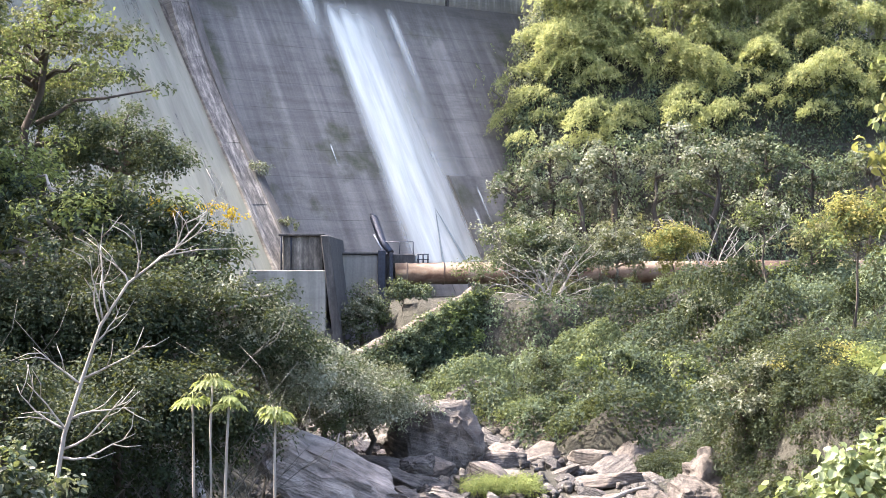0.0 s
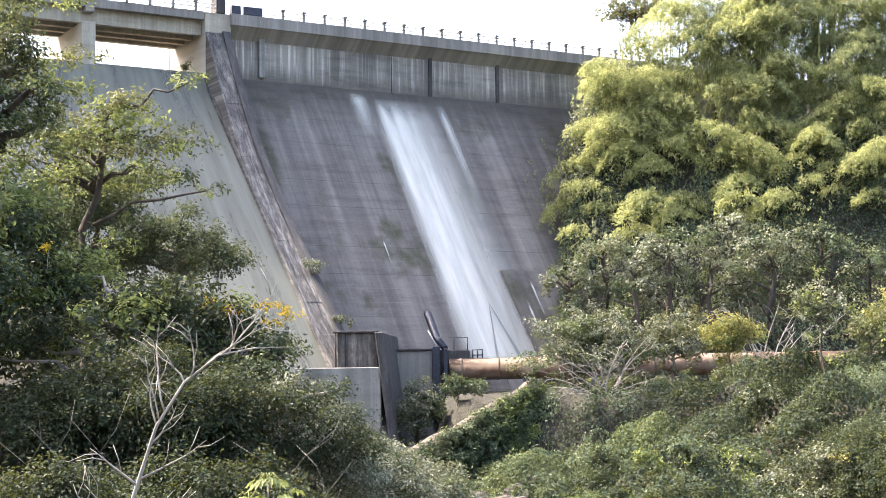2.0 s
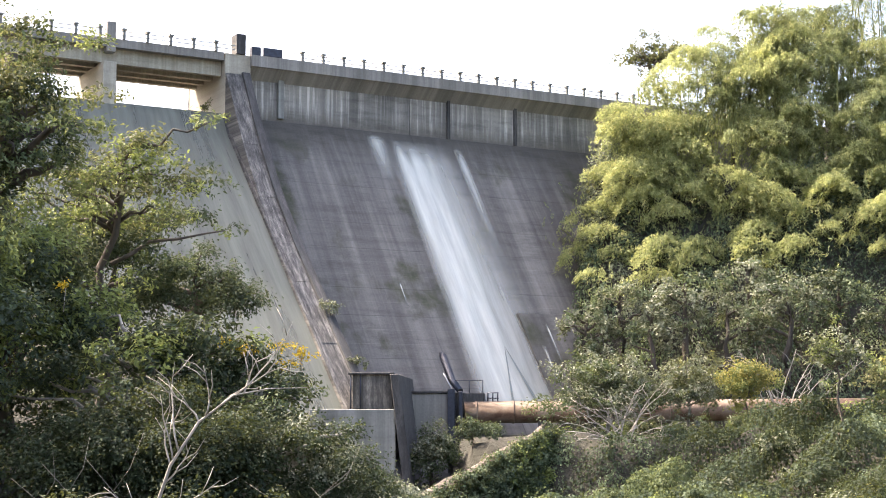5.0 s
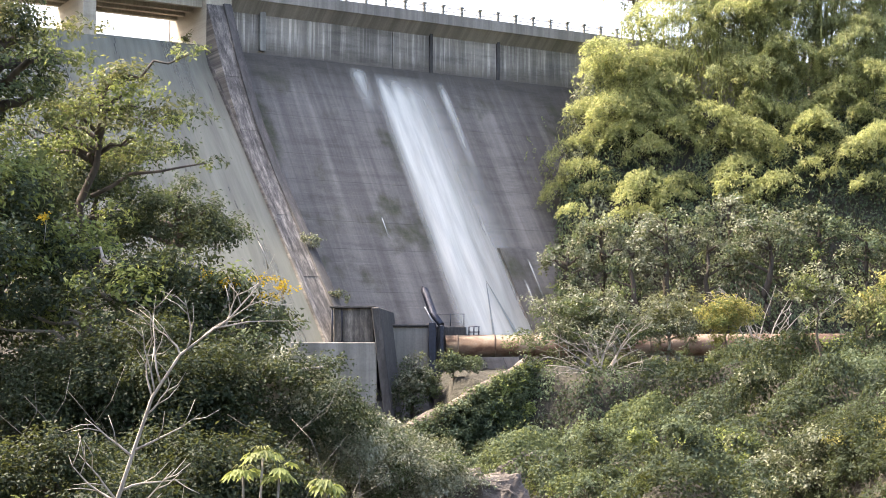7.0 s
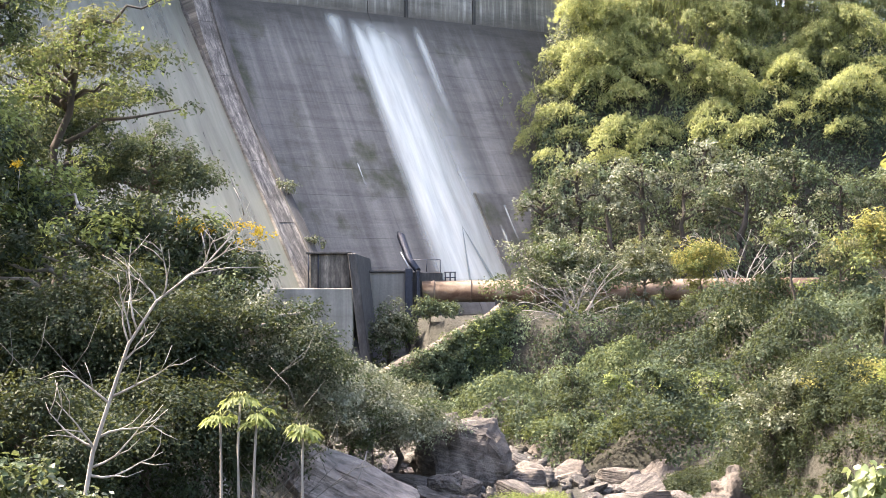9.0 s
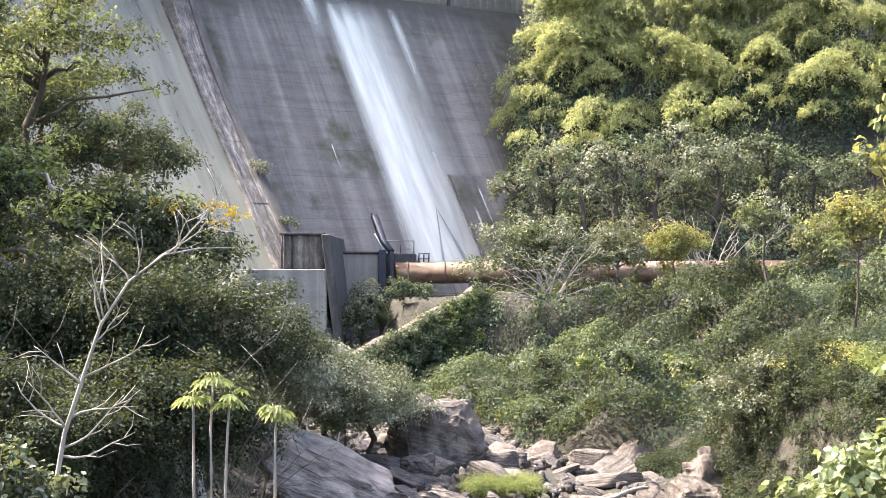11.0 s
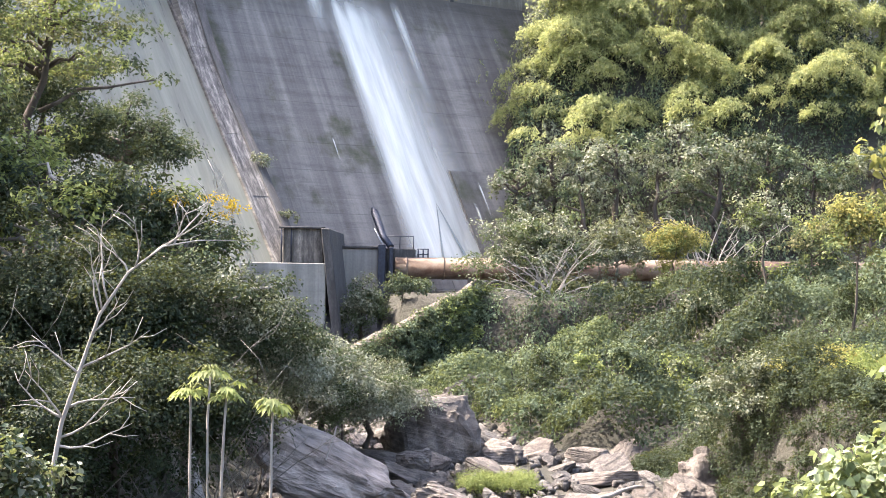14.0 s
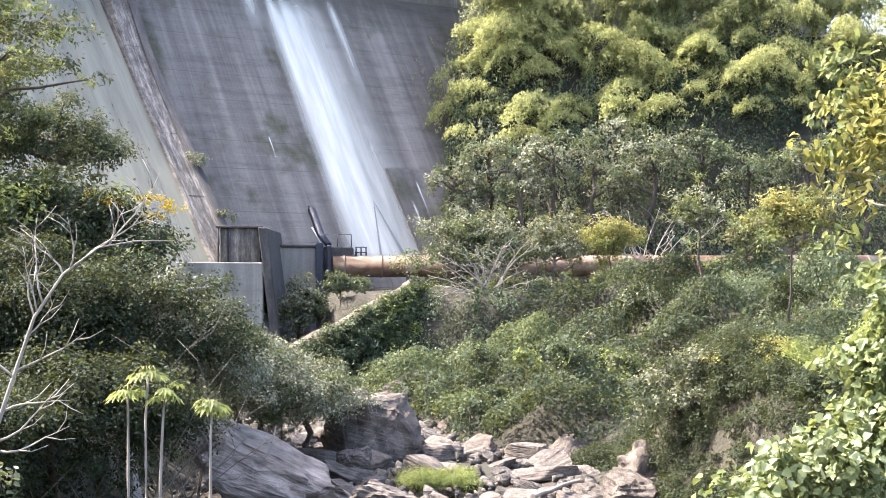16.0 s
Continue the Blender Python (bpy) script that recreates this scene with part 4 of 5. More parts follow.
tree("shrub", 0.272, -0.06, 56, (2.8, 2, 0.9), 40, (LEAF_YELLOW, LEAF_LIGHT, LEAF_YELLOW), (0.14, 0.08), "sunlit shrub overgrown with creepers", "shrub", size=(0.25, 0.45))
tree("shrub", 0.045, -0.03, 108, (3.0, 2, 1.6), 30, (LEAF_DARK, LEAF_MID), (0.22, 0.12), "dark shrub under the trees", "shrub", size=(0.3, 0.5))

for x in np.arange(6, 42, 2.2):
    if rng.random() < 0.75:
        y = 117.5 + rng.uniform(-1.5, 1)
        xx = x + rng.uniform(-0.8, 0.8)
        r = rng.uniform(0.7, 1.25)
        tree("shrub", xx / y, (float(land(xx, y)) + 0.7 * r) / y, y, (r * 1.2, r, r), 14, (LEAF_MID, LEAF_OLIVE) if rng.random() < 0.6 else (LEAF_LIGHT, LEAF_GREY), (0.18, 0.1), "small leafy shrub beside the pipe", "shrub", size=(0.3, 0.5), group="shrubs along the pipe", limbs=3, trunk=0.05)


def bare_shrub(u, w, d, n, length, spread, thick, label, group="", bark=None):
    """A fan of thin leafless branches from one root."""
    base = spot(u, w, d)
    base.z = float(land(base.x, base.y)) - 0.2
    ob = empty("bare_shrub", tuple(base), label, "shrub", group)
    for j in range(n):
        a = radians(90 + spread * (j / (n - 1) - 0.5) + rng.uniform(-6, 6))
        L = length * rng.uniform(0.6, 1.0)
        p, pts = Vector(base) + Vector((rng.normal(0, 0.4), 0, 0)), []
        for i in range(7):
            pts.append(p.copy())
            b = a + (1 if a < math.pi / 2 else -1) * -0.09 * i
            p = p + Vector((math.cos(b), rng.normal(0, 0.2), math.sin(b))) * L / 6 + Vector(rng.normal(0, 0.012 * L, 3))
        br = local_part("branch", tube(bmesh.new(), pts, [thick * (1 - 0.13 * i) for i in range(7)], 6), bark or BARK_PALE, ob)
        for i in (2, 3, 4, 5):
            b = a + rng.choice([-1, 1]) * rng.uniform(0.4, 1.0)
            q, e = pts[i], 0.12 * L
            tw = [q, q + Vector((math.cos(b), rng.normal(0, 0.3), math.sin(b))) * e, q + Vector((math.cos(b + 0.3), rng.normal(0, 0.3), math.sin(b + 0.3))) * 2 * e]
            local_part("twig", tube(bmesh.new(), tw, [thick * 0.45, thick * 0.3, thick * 0.14], 5), bark or BARK_PALE, br)


bare_shrub(0.074, -0.03, 105.5, 16, 5.4, 140, 0.07, "leafless shrub with pale arching branches")
for u, d, n, L in ((-0.205, 47, 8, 9.0), (-0.165, 46.5, 9, 8.2), (-0.13, 49, 8, 6.5), (-0.238, 45, 7, 7.5)):
    bare_shrub(u, 0, d, n, L, 60, 0.03, "thin leafless grey saplings on the bank", "bare saplings on the bank", BARK_GREY)
bare_shrub(0.182, 0.05, 122.5, 9, 9.0, 50, 0.08, "leafless pale shrub above the pipe")

# single shrubs among the creepers
for _ in range(46):
    y = rng.uniform(72, 102)
    x = rng.uniform(right_foot(y) + 1.5, min(0.31 * y, 34))
    r = rng.uniform(0.7, 1.5)
    mats = ((LEAF_GREY, LEAF_DARK), (LEAF_FRESH, LEAF_MID), (LEAF_DARK, LEAF_VINE), (LEAF_SHADE, LEAF_DARK))[int(rng.integers(4))]
    tree("shrub", x / y, (float(land(x, y)) + 1.5 * r) / y, y, (r, r, r * 1.1), 16, mats, (0.22, 0.12), "leafy shrub standing out of the creepers", "shrub", size=(0.25, 0.45), dens=0.6, group="shrubs on the river bank", limbs=5, trunk=0.05, fill=0.3)


# wooded hillside behind the bamboo and the pipe
def build_hill_trees():
    for u in np.arange(0.085, 0.39, 0.034):
        for w, R in ((0.055, 3.6), (0.12, 4.4), (0.185, 4.8), (0.245, 5.0)):
            if (u > 0.28 and w > 0.2) or u < np.interp(w, [0.05, 0.13, 0.205, 0.243, 0.257, 0.3], [0.06, 0.07, 0.10, 0.15, 0.18, 0.25]):
                continue
            tree("tree", u + rng.uniform(-0.01, 0.01), w, 146 + 70 * w + rng.uniform(-2, 2), (R * 0.9, R * 0.7, R), 9, (LEAF_VINE, LEAF_GREY, LEAF_VINE), (0.4, 0.22), "tall grey-green tree on the wooded hillside", size=(0.3, 0.55), dens=0.7, group="trees on the hillside", limbs=4)


build_hill_trees()
for u, w, r in ((0.052, 0.055, 2.6), (0.075, 0.07, 3.0), (0.095, 0.052, 2.8), (0.118, 0.075, 3.2), (0.145, 0.06, 3.0), (0.16, 0.085, 3.0), (0.185, 0.07, 3.2), (0.22, 0.075, 3.2), (0.25, 0.06, 3.0), (0.29, 0.07, 3.4), (0.06, 0.035, 2.2), (0.33, 0.06, 3.2)):
    tree("tree", u, w, 127.5 + 60 * (w - 0.035) + rng.uniform(-1, 1), (r * 1.1, r * 0.7, r * 0.95), 30, (LEAF_GREY_LIT, LEAF_GREY, LEAF_VINE) if u < 0.2 else (LEAF_VINE, LEAF_GREY, LEAF_DARK), (0.3, 0.17), "tree draped with vines above the pipe", size=(0.22, 0.42), dens=0.7, limbs=5, group="vine-draped trees")
tree("tree", 0.1, 0.238, 190, (5.0, 3, 4.2), 44, (LEAF_OLIVE,), (0.42, 0.24), "thin open tree on the skyline", size=(0.2, 0.42), dens=0.7, limbs=24, fill=0.2, trunk=0.2)


def bamboo_clump(base_u, d, plumes, label):
    bx = base_u * d
    base = Vector((bx, d, float(land(bx, d)) - 0.3))
    ob = empty("bamboo_clump", tuple(base), label, "bamboo", "bamboo on the hillside")
    P = []
    for u, w, dd, r in plumes:
        c = spot(u, w, dd)
        turn = rng.uniform(-0.9, 0.9) + (math.pi if rng.random() < 0.72 else 0.0)
        lean = Vector((math.cos(turn), -abs(math.sin(turn)) - 0.25, 0)).normalized()
        rise = rng.uniform(-0.7, 1.1)
        ahead, high = np.array(lean), np.array((0, 0, 1.0))
        across = np.array((-lean.y, lean.x, 0))
        # the culm climbs, bows over and hangs its tip
        t = np.linspace(0, 1, 7)
        bow = [c + lean * float(r * (2.1 * q - 1.0)) + Vector((0, 0, float(r * (0.55 + rise * (q - 0.5) - 2.0 * (q - 0.42) ** 2)))) for q in t]
        pts = [base.lerp(bow[0], 0.55) + Vector((0, 0, 0.5))] + bow
        local_part("culm", tube(bmesh.new(), pts, [0.06, 0.05, 0.045, 0.038, 0.03, 0.022, 0.014, 0.008], 5), BARK_CULM, ob)
        m = int(22 * r * r)
        t = rng.random(m) ** 0.8
        wide = r * (0.22 + 0.55 * np.sin(math.pi * np.clip(t * 0.85 + 0.1, 0, 1)))
        a = rng.normal(0, 0.5, m)
        spine = np.array(c) + np.outer(r * (2.1 * t - 1.0), ahead) + np.outer(r * (0.55 + rise * (t - 0.5) - 2.0 * (t - 0.42) ** 2), high)
        tuft = spine + np.outer(a * wide, across) - np.outer(0.5 * r * a * a, high) + rng.normal(0, 0.14, (m, 3))
        k = 9
        i = np.repeat(np.arange(m), k)
        fall = rng.random(len(i))[:, None]
        drop = (0.35 + 0.3 * r * rng.random(m) ** 2)[i][:, None]
        out = unit(np.outer(np.sign(a), across)[i] * np.abs(a)[i][:, None] + ahead * (0.25 + 0.8 * t[i][:, None]) + rng.normal(0, 0.3, (len(i), 3)) * np.array((1, 1, 0.2)))
        pos = tuft[i] + out * fall * 0.35 - high * fall ** 1.3 * drop + rng.normal(0, 0.12, (len(i), 3))
        up = unit(out * 0.5 + np.array((0, 0, 0.8)) + rng.normal(0, 0.35, (len(i), 3)))
        tip = out * 0.5 + np.array((0, 0, -0.8)) + rng.normal(0, 0.5, (len(i), 3))
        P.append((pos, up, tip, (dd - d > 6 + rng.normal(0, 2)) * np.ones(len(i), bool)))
        # leafy side shoots lower down the culms
        m = int(9 * r * r)
        i = np.repeat(np.arange(m), 8)
        heart = np.array(c) - ahead * 0.5 * r - high * 0.8 * r + rng.normal(0, 0.55, (m, 3)) * np.array((1.1, 0.8, 1.3)) * r
        fall = rng.random(len(i))[:, None]
        out = unit(rng.normal(0, 1, (m, 3)) * np.array((1, 1, 0.3)))[i]
        pos = heart[i] + out * fall * 0.6 - high * fall ** 1.5 * 0.9 + rng.normal(0, 0.09, (len(i), 3))
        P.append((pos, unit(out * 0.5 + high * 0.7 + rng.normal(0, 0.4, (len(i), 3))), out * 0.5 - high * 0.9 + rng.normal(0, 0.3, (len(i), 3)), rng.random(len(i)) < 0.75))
    pos, up, tip, deep = [np.concatenate(q) for q in zip(*P)]
    # rear and inner leaves take the copy with shade in its colour
    for mat, k in ((LEAF_BAMBOO, ~deep), (LEAF_BAMBOO_SHADE, deep)):
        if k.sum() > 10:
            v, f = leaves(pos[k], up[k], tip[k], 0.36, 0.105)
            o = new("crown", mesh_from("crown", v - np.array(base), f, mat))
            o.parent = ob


def build_bamboo():
    clumps = {}
    for n in range(700):
        w = rng.uniform(0.08, 0.325) if n < 540 else rng.uniform(0.19, 0.3)
        u = rng.uniform(0.04, 0.385)
        edge = np.interp(w, [0.06, 0.085, 0.13, 0.205, 0.243, 0.257, 0.278, 0.32], [0.14, 0.048, 0.046, 0.078, 0.126, 0.16, 0.2, 0.265])
        if u < edge or (u > 0.27 and w > 0.21) or u > 0.36 or w < np.interp(u, [0.1, 0.16, 0.22], [0.085, 0.1, 0.105]) or (u > 0.25 and w < 0.2 and rng.random() < 0.3):
            continue
        d = 135 + 95 * (w - 0.05) + rng.uniform(-3, 3)
        clumps.setdefault(int(u / 0.034), []).append((u, w, d, rng.uniform(1.1, 1.9) if rng.random() < 0.5 else rng.uniform(2.0, 3.3)))
    for key, plumes in clumps.items():
        bamboo_clump((key + 0.5) * 0.034, 143, plumes, "tall arching bamboo with drooping yellow-green plumes")


build_bamboo()


# ---- bare pale tree over the left bank ----
def build_bare_tree():
    base = Vector((-11.2, 42, -9.8))
    ob = empty("bare_tree", tuple(base * 0.78), "leafless pale tree with thin forking branches", "tree")
    run = [base, Vector((-10.85, 42, -6.6)), Vector((-10.5, 42, -4.5)), Vector((-10.05, 42, -3.1)), Vector((-9.5, 42, -1.45)), Vector((-8.7, 41.9, -0.25)), Vector((-7.7, 41.8, 0.5)), Vector((-6.7, 41.7, 0.68)), Vector((-5.6, 41.6, 0.7))]
    run = [p * 0.78 for p in run]
    local_part("trunk", tube(bmesh.new(), run, [0.065, 0.06, 0.053, 0.045, 0.038, 0.03, 0.023, 0.015, 0.007], 7), BARK_PALE, ob)
    # place along the trunk, direction in the upright plane (degrees from right), length, bend
    for at, ang, long, bend in ((2.1, 160, 2.0, -15), (2.1, 132, 1.7, 12), (2.3, 38, 1.9, -12), (1.8, 15, 2.3, 14), (1.7, -8, 2.3, 25),
                             (3.0, 140, 1.7, 10), (3.1, 18, 2.3, 8), (3.7, 30, 1.3, 10), (4.0, 125, 1.8, -25), (4.1, 95, 1.9, 10),
                             (4.3, 112, 2.6, -12), (5.2, 62, 1.5, 15), (5.6, 48, 2.4, -18), (6.1, 32, 2.6, 10), (6.3, 80, 1.1, -10), (5.0, 105, 1.5, 12)):
        i = int(at)
        p = run[i].lerp(run[min(i + 1, len(run) - 1)], at - i)
        L = 0.78 * long
        pts, a = [p], radians(ang)
        for j in range(6):
            a += radians(bend) / 3 + rng.normal(0, 0.12)
            p = p + Vector((math.cos(a), rng.normal(0, 0.25), math.sin(a))) * L / 6
            pts.append(p)
        r = 0.026 if at > 3.5 else 0.034
        br = local_part("branch", tube(bmesh.new(), pts, [r * (1 - 0.14 * j) for j in range(7)], 6), BARK_PALE, ob)
        for j in (2, 4, 5):
            b = a + rng.choice([-1, 1]) * rng.uniform(0.4, 0.9)
            q = pts[j]
            tw = [q, q + Vector((math.cos(b), rng.normal(0, 0.3), math.sin(b))) * 0.3, q + Vector((math.cos(b + 0.2), rng.normal(0, 0.3), math.sin(b + 0.2))) * 0.65]
            local_part("twig", tube(bmesh.new(), tw, [0.016, 0.01, 0.005], 5), BARK_PALE, br)


build_bare_tree()


# ---- trumpet trees: bare stems with tufts of large lobed leaves ----
def lobed_leaf(c, out, size):
    c, out = Vector(c), Vector(out).normalized()
    side = out.cross(Vector((0, 0, 1))).normalized()
    pos, up, tip = [], [], []
    for j in range(9):
        a = radians(-150 + 300 * j / 8)
        d = out * math.cos(a) + side * math.sin(a)
        d = (d + Vector((0, 0, -0.95))).normalized()
        L = size * (0.75 + 0.25 * math.cos(a))
        pos.append(c + d * L * 0.5), tip.append(d)
        up.append((Vector((0, 0, 1)) + out * 0.35 + d * 0.3).normalized())
    return [np.array(q) for q in (pos, up, tip)]


def trumpet_tree(stems, label):
    x0, y0 = stems[0][0], stems[0][1]
    base = Vector((x0, y0, float(land(x0, y0)) - 0.2))
    ob = empty("trumpet_tree", tuple(base), label, "tree", "trumpet trees by the river")
    for x, y, top, lean, n in stems:
        foot = Vector((x - lean, y, float(land(x - lean, y)) - 0.3))
        head = Vector((x, y, top))
        local_part("stem", tube(bmesh.new(), limb_path(foot, head, 0, 6, 0.012), [0.055 - 0.004 * i for i in range(7)], 8), BARK_PALE, ob)
        for j in range(n):
            a = 2 * math.pi * (j + rng.uniform(-0.2, 0.2)) / n
            out = Vector((math.cos(a), math.sin(a), 0))
            r = rng.uniform(0.22, 0.42)
            c = head + out * r + Vector((0, 0, rng.uniform(-0.05, 0.3)))
            stalk = local_part("stalk", tube(bmesh.new(), [head, head + out * r * 0.5 + Vector((0, 0, 0.22)), c], [0.02, 0.014, 0.01], 5), BARK_CULM, ob)
            P = lobed_leaf(c, out, rng.uniform(0.34, 0.46))
            v, f = leaves(*P, 0.38, 0.13)
            o = new("leaf", mesh_from("leaf", v - np.array(base), f, LEAF_FRESH if rng.random() < 0.75 else LEAF_LIGHT))
            o.parent = stalk


trumpet_tree([(-5.75, 38, -2.75, 0.05, 9), (-6.3, 38.3, -3.25, -0.05, 7), (-5.3, 37.8, -3.2, 0.25, 8)], "slender trumpet trees with drooping lobed leaves")
trumpet_tree([(-4.15, 38, -3.6, 0.06, 9)], "single slender trumpet tree with lobed leaves")


# ---- yellow flower heads over the left trees ----
def build_flowers():
    for u, w, n in ((-0.178, 0.041, 5), (-0.155, 0.044, 4), (-0.140, 0.04, 3), (-0.146, 0.033, 2), (-0.187, 0.047, 3), (-0.30, 0.085, 2)):
        c = spot(u, w, 55)
        ob = empty("flower_head", tuple(c), "spray of yellow flowers on a twig", "flowers", "yellow flower sprays")
        tw = tube(bmesh.new(), [c - Vector((rng.uniform(-0.2, 0.2), 0, 0.9)), c], [0.02, 0.01], 5)
        local_part("twig", tw, BARK_PALE, ob)
        v, f = crown_leaves([(c.x + rng.normal(0, 0.3), c.y, c.z + rng.normal(0, 0.08), 0.28, 0.25, 0.13) for _ in range(n)], 60, 0.13, 0.08)
        o = tagged(new("petals", mesh_from("petals", v - np.array(c), f, FLOWER)), kind="stuff")
        o.parent = ob


build_flowers()

# ---- close plants beside the camera ----
def close_bush(name, blobs, mats, leaf, label, cover, base):
    base = Vector((base[0], base[1], float(land(base[0], base[1])) - 0.2))
    ob = empty(name, tuple(base), label, "bush")
    for b in blobs[::2]:
        local_part("stem", tube(bmesh.new(), limb_path(base, b[:3], 0.02, 5, 0.06), [0.03, 0.027, 0.024, 0.02, 0.015, 0.008], 6), BARK_CULM, ob)
    for mat, bl in zip(mats, np.array_split(np.array(blobs), len(mats))):
        v, f = crown_leaves(bl, cover / (0.5 * leaf[0] * leaf[1]), leaf[0], leaf[1], 0.5, broad=True)
        o = new("foliage", mesh_from("foliage", v - np.array(base), f, mat))
        o.parent = ob


def bush_blobs(points, d, r):
    out = []
    for u, w in points:
        for _ in range(4):
            c = spot(u + rng.normal(0, 0.012), w + rng.normal(0, 0.01), d + rng.normal(0, 0.3))
            out.append((c.x, c.y, c.z, r * rng.uniform(0.7, 1.2), r, r * rng.uniform(0.6, 1.0)))
    rng.shuffle(out)
    return out


close_bush("leafy_bush", bush_blobs([(0.27, -0.15), (0.29, -0.145), (0.31, -0.125), (0.315, -0.15), (0.335, -0.10), (0.345, -0.125), (0.34, -0.15), (0.345, -0.075), (0.36, -0.05), (0.37, -0.1), (0.25, -0.16), (0.352, -0.03), (0.338, -0.065), (0.325, -0.09), (0.358, -0.07), (0.332, -0.125), (0.30, -0.14), (0.355, -0.11), (0.365, -0.02)], 14, 0.22),
           (LEAF_PALE, LEAF_LIGHT, LEAF_PALE), (0.105, 0.09), "bright bush with broad heart-shaped leaves", 0.75, (5.2, 14.2))
close_bush("leafy_bush", bush_blobs([(-0.29, -0.135), (-0.275, -0.145), (-0.30, -0.15), (-0.262, -0.155), (-0.31, -0.125)], 20, 0.28),
           (LEAF_GREY, LEAF_MID), (0.14, 0.08), "glossy bush with small broad leaves", 0.7, (-5.6, 20.5))
tree("tree", 0.365, 0.075, 20, (1.4, 1.0, 2.1), 50, (LEAF_YELLOW, LEAF_LIGHT, LEAF_YELLOW), (0.19, 0.085), "young tree with large yellow-green leaves", bark=BARK_PALE, size=(0.2, 0.36), dens=0.55, limbs=12, droop=0.8, trunk=0.08)


# ---- rocks ----
def rock_bm(seed, n=26, sq=0.75):
    r = np.random.default_rng(seed)
    p = unit(r.normal(0, 1, (n, 3))) * r.uniform(0.75, 1.2, (n, 1))
    p = np.sign(p) * np.abs(p) ** sq
    bm = bmesh.new()
    for q in p:
        bm.verts.new(q)
    h = bmesh.ops.convex_hull(bm, input=bm.verts[:])
    bmesh.ops.delete(bm, geom=[g for g in h["geom_interior"] if isinstance(g, bmesh.types.BMVert)], context="VERTS")
    return bm


def rock_mesh(seed, big=False):
    bm = rock_bm(seed, 22 if big else 20, 0.9 if big else 0.75)
    bmesh.ops.bevel(bm, geom=bm.edges[:], offset=0.04, segments=1, affect="EDGES")
    if big:
        bmesh.ops.triangulate(bm, faces=bm.faces[:])
        bmesh.ops.subdivide_edges(bm, edges=bm.edges[:], cuts=5, use_grid_fill=True)
        for v in bm.verts:
            p = v.co
            ridge = abs(noise.noise(Vector((p.x * 1.2 + p.z * 2.5, p.y * 2.0, p.z * 0.8 + seed))))
            seam = abs(noise.noise(Vector((p.x * 6.5 + p.z * 3.5, p.y * 1.4 + seed, p.z * 0.9))))
            v.co = p * (1 - 0.13 * seam + 0.16 * noise.noise(p * 1.7 + Vector((seed, 0, 0))) + 0.06 * noise.noise(p * 5 + Vector((0, seed, 0))) - 0.2 * ridge)
    me = bpy.data.meshes.new("boulder")
    bm.to_mesh(me)
    bm.free()
    me.materials.append(ROCK)
    return me


ROCKS = [rock_mesh(i) for i in range(12)]
BIG_ROCKS = [rock_mesh(40 + i, True) for i in range(6)]


def rock(x, y, s, z=None, turn=None, label="grey angular river boulder", big=None, pale=False):
    ob = new("boulder", ROCKS[int(rng.integers(12))] if big is None else BIG_ROCKS[big])
    t = turn or (rng.uniform(-25, 25), rng.uniform(-25, 25), rng.uniform(0, 360))
    z = float(land(x, y)) + 0.25 * s[2] if z is None else z
    ob.matrix_world = pose(x, y, z, *t) @ Matrix.Diagonal((*s, 1))
    if pale:
        ob.material_slots[0].link = "OBJECT"
        ob.material_slots[0].material = ROCK_PALE if pale is True else pale
    return tagged(ob, label, "boulder", "boulders in the river bed")


rock(0.1, 70, (2.3, 2.1, 2.3), -7.9, (8, 12, 20), "large dark grey river boulder", 0)
rock(-1.3, 71.5, (1.6, 1.8, 2.1), -7.4, (20, 35, 70), "tall layered grey boulder", 1)
rock(-4.3, 56.5, (3.6, 2.4, 1.6), -7.7, (8, 24, 10), "broad pale sloping rock slab", 2, ROCK_SLAB)
rock(-2.5, 58, (1.9, 1.6, 0.9), -8.7, (5, 20, 40), "pale flat river boulder", 3, ROCK_SLAB)
rock(0.3, 53, (1.9, 1.4, 0.9), -8.4, (0, 8, 60), "rounded brown river boulder", 4, True)
rock(-0.9, 64, (1.0, 0.9, 0.8), -8.3, (0, 0, 20), "dark angular river boulder", 5)
rock(2.2, 92, (2.6, 2, 1.1), -7.9, (12, -32, 50), "sloping tan rock ledge", 1)
rock(4.6, 82, (2.6, 1.6, 0.8), -8.5, (10, -28, 40), "sloping tan rock ledge", 3)
rock(8.9, 70, (1.6, 1.3, 0.7), -8.8, (12, -30, 60), "sloping tan rock ledge", 0)
rock(10.8, 60, (1.7, 1.5, 1.6), -8.5, (25, -40, 75), "steep tan rock on the bank", 2)
rock(9.6, 57, (1.7, 1.2, 0.9), -8.7, (0, -25, 80), "steep tan rock on the bank", 4)
for _ in range(240):
    y = 52 + 40 * rng.random() ** 1.1
    a, b = left_foot(y), right_foot(y)
    x = rng.uniform(a + 1, b + 0.5)
    s = rng.uniform(0.3, 0.75) * (1.7 if rng.random() < 0.2 else 1)
    rock(x, y, (s * rng.uniform(0.9, 1.6), s * rng.uniform(0.8, 1.2), s * rng.uniform(0.4, 0.8)), pale=bool(rng.random() < 0.35))


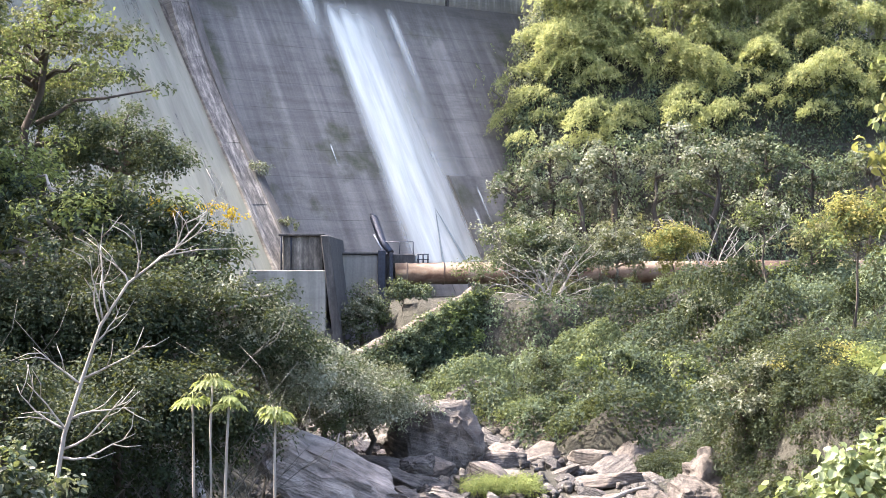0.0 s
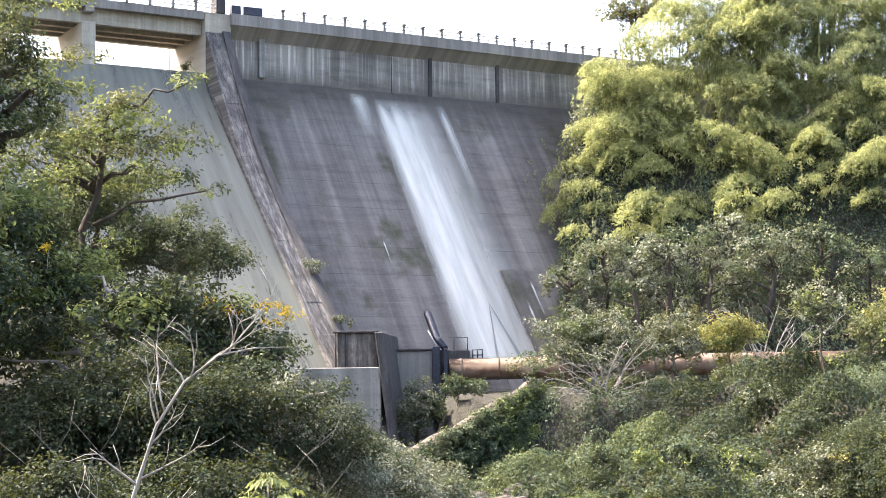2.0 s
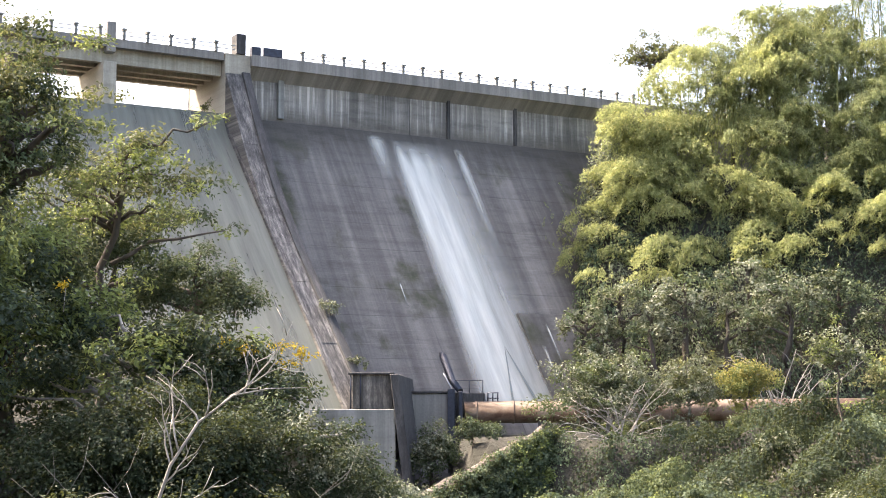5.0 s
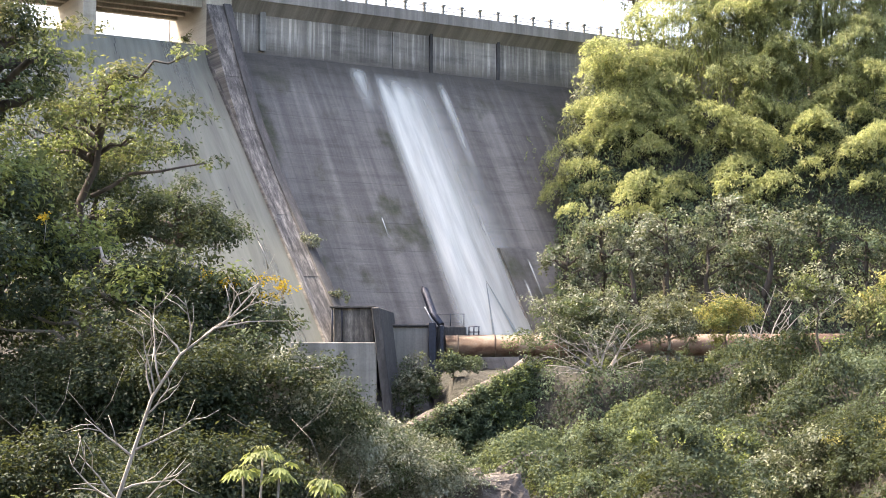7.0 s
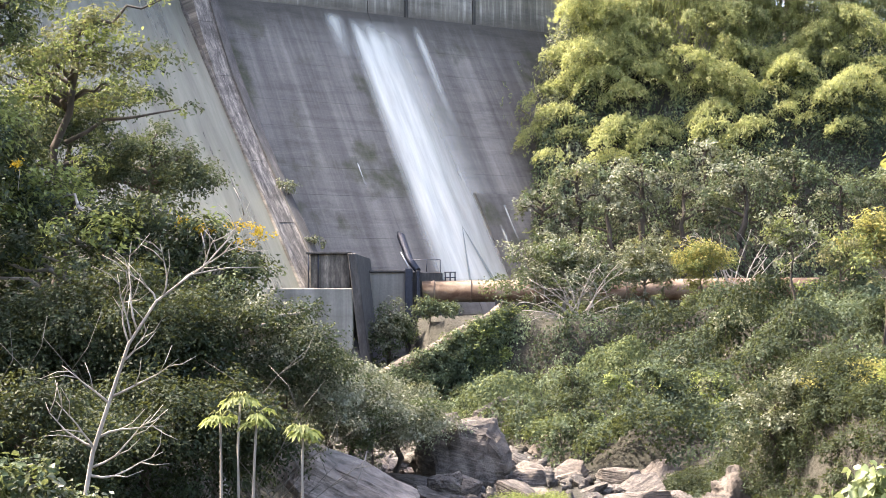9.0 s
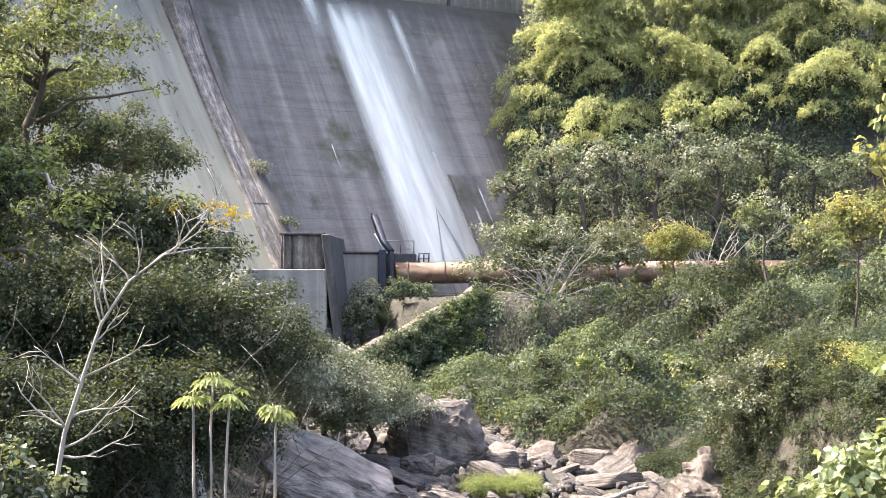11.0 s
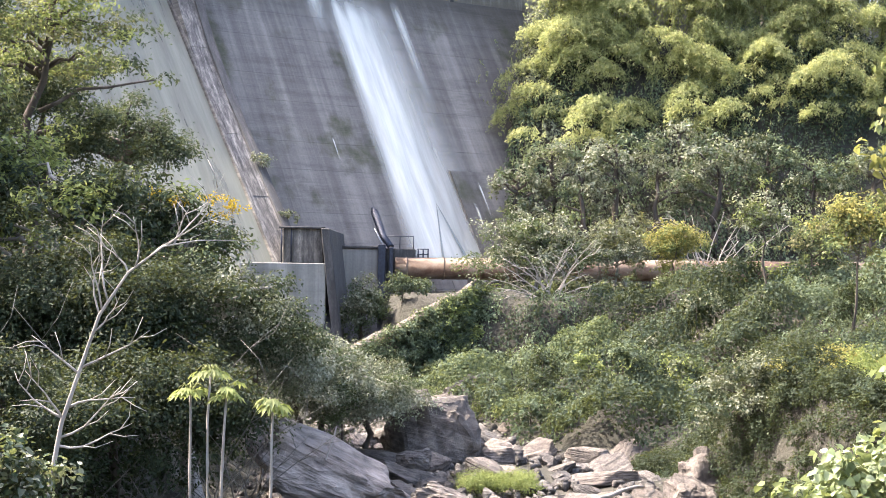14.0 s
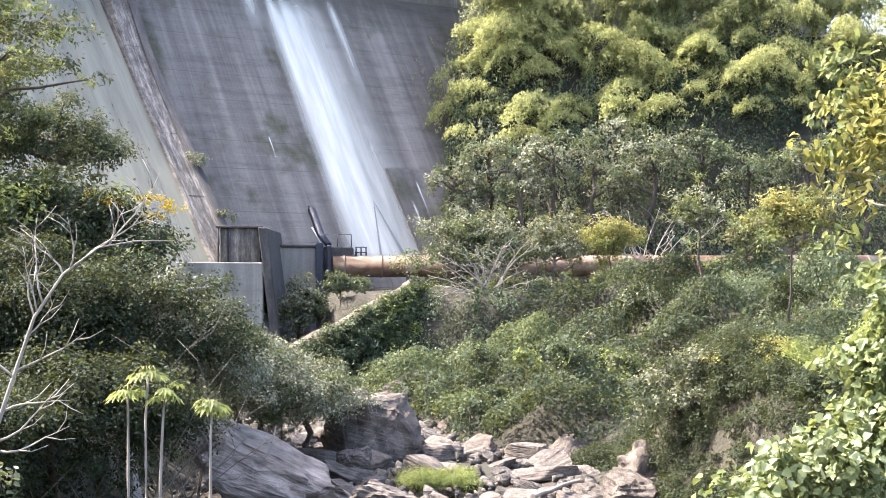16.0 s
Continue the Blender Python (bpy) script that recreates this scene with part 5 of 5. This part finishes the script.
def rubble(n):
    V, F, off = [], [], 0
    kinds = []
    for i in range(8):
        bm = rock_bm(80 + i, 9, 1.0)
        bmesh.ops.triangulate(bm, faces=bm.faces[:])
        bm.verts.ensure_lookup_table()
        bm.verts.index_update()
        kinds.append((np.array([v.co for v in bm.verts]), np.array([[v.index for v in f.verts] for f in bm.faces])))
        bm.free()
    for _ in range(n):
        y = 50 + 46 * rng.random()
        x = rng.uniform(left_foot(y) + 0.3, right_foot(y) + 1.2)
        v, f = kinds[int(rng.integers(8))]
        s = 0.1 + 0.32 * rng.random() ** 2
        m = np.array(Euler(rng.uniform(0, 6, 3)).to_matrix())
        V.append((v * s * rng.uniform(0.6, 1.4, 3)) @ m.T + np.array((x, y, float(land(x, y)) + 0.3 * s + 0.1)))
        F.append(f + off)
        off += len(v)
    tagged(new("rubble", mesh_from("rubble", np.concatenate(V), np.concatenate(F), ROCK)), "loose grey stones on the river bed", "rubble", kind="stuff")


rubble(1700)


def driftwood(a, b, r):
    mid = (Vector(a) + Vector(b)) / 2
    ob = empty("driftwood_log", tuple(mid), "bleached log lying on the river stones", "log")
    local_part("log", tube(bmesh.new(), limb_path(a, b, 0.03, 6, 0.03), [r * (1 - 0.07 * i) for i in range(7)], 8), BARK_PALE, ob)


driftwood((6.0, 57.0, -8.75), (8.2, 59.0, -8.45), 0.11)
driftwood((-4.3, 55.0, -8.4), (-3.7, 55.6, -5.9), 0.05)


def weed(k, s, z, r, mat, label):
    c = D(k, s, z)
    ob = empty("weed", tuple(c), label, "weed")
    local_part("stem", tube(bmesh.new(), [c + DAM_N * -0.3, c + Vector((0, 0, r * 0.6))], [0.04, 0.02], 5), BARK_DARK, ob)
    v, f = crown_leaves([(c.x + rng.normal(0, r * 0.4), c.y, c.z + r * 0.6 + rng.normal(0, r * 0.3), r * 0.5, r * 0.4, r * 0.4) for _ in range(5)], 40, 0.22, 0.12)
    o = new("foliage", mesh_from("foliage", v - np.array(c), f, mat))
    o.parent = ob


weed(-1.4, wall_s(7.6) + 0.4, 7.6, 0.9, LEAF_GREY_LIT, "dry weed growing on the side wall")
weed(-1.0, wall_s(3.6) + 0.4, 3.6, 0.7, LEAF_GREY, "small weed growing on the side wall")
weed(-5.0, -0.3, 27.3, 0.5, LEAF_OLIVE, "mossy weed on the spillway crest")


def moss_patch():
    """Low bright growth between the stones."""
    blobs = []
    for _ in range(60):
        x, y = rng.uniform(1.2, 4.0), rng.uniform(60.5, 63.5)
        blobs.append((x, y, float(land(x, y)) + 0.5, 0.4, 0.35, 0.25))
    v, f = crown_leaves(blobs, 160, 0.09, 0.04)
    tagged(new("moss_patch", mesh_from("moss_patch", v, f, LEAF_FRESH)), "bright green growth among the river stones", "moss", kind="stuff")


moss_patch()

# pale worn spur of rock that climbs to the pipe, overgrown on its river side
def build_spur():
    a, b = Vector((-6.4, 100.6, -5.6)), Vector((2.6, 106.6, -0.75))
    ob = empty("rock_spur", (-2, 103.5, -8.6), "pale smooth spur of rock climbing to the pipe", "rock")
    bm = bmesh.new()
    rows, nseg = [], 26
    for i in range(nseg + 1):
        t = i / nseg
        p = a.lerp(b, t) + Vector((0, 0, -0.15 * math.sin(math.pi * t)))
        row = []
        for dy, dz in ((-2.6, -5.0), (-1.3, -1.6), (-0.8, -0.45), (-0.25, -0.05), (0.5, 0.08), (1.3, 0.05), (2.2, -0.4), (3.4, -5.0)):
            q = p + Vector((0.3 * dy, dy, dz))
            q += Vector((0, 0.35, 0.3)) * noise.noise(q * 0.55) + Vector((0, 0.1, 0.12)) * noise.noise(q * 1.9)
            row.append(bm.verts.new(q))
        rows.append(row)
    for r0, r1 in zip(rows, rows[1:]):
        for j in range(7):
            f = bm.faces.new((r0[j], r1[j], r1[j + 1], r0[j + 1]))
            f.smooth = True
    bm.faces.new(rows[0])
    bm.faces.new(list(reversed(rows[-1])))
    local_part("ridge", bm, ROCK, ob)
    blobs = []
    for _ in range(190):
        t = rng.random()
        p = a.lerp(b, t)
        down = 0.75 + 0.7 * noise.noise(Vector((9 * t, 2.0, 0))) + 3.6 * rng.random() ** 1.3
        blobs.append((p.x + rng.uniform(-0.4, 0.8), p.y - 1.0 - 0.35 * down, p.z - down, 0.65, 0.5, 0.6))
    undergrowth(blobs, (LEAF_DARK, LEAF_VINE, LEAF_MID, LEAF_FRESH), (0.2, 0.13), "creepers over the river side of the rock spur", 0.5)


build_spur()


for x, y, r in ((-2.6, 107.5, 1.0), (-3.9, 107.0, 1.2), (-1.2, 108.0, 0.8)):
    tree("shrub", x / y, (float(land(x, y)) + 0.9 * r) / y, y, (r, r, r), 20, (LEAF_DARK, LEAF_VINE), (0.22, 0.12), "dark shrub growing behind the rock spur", "shrub", size=(0.3, 0.5), group="shrubs behind the spur", limbs=4, trunk=0.06)
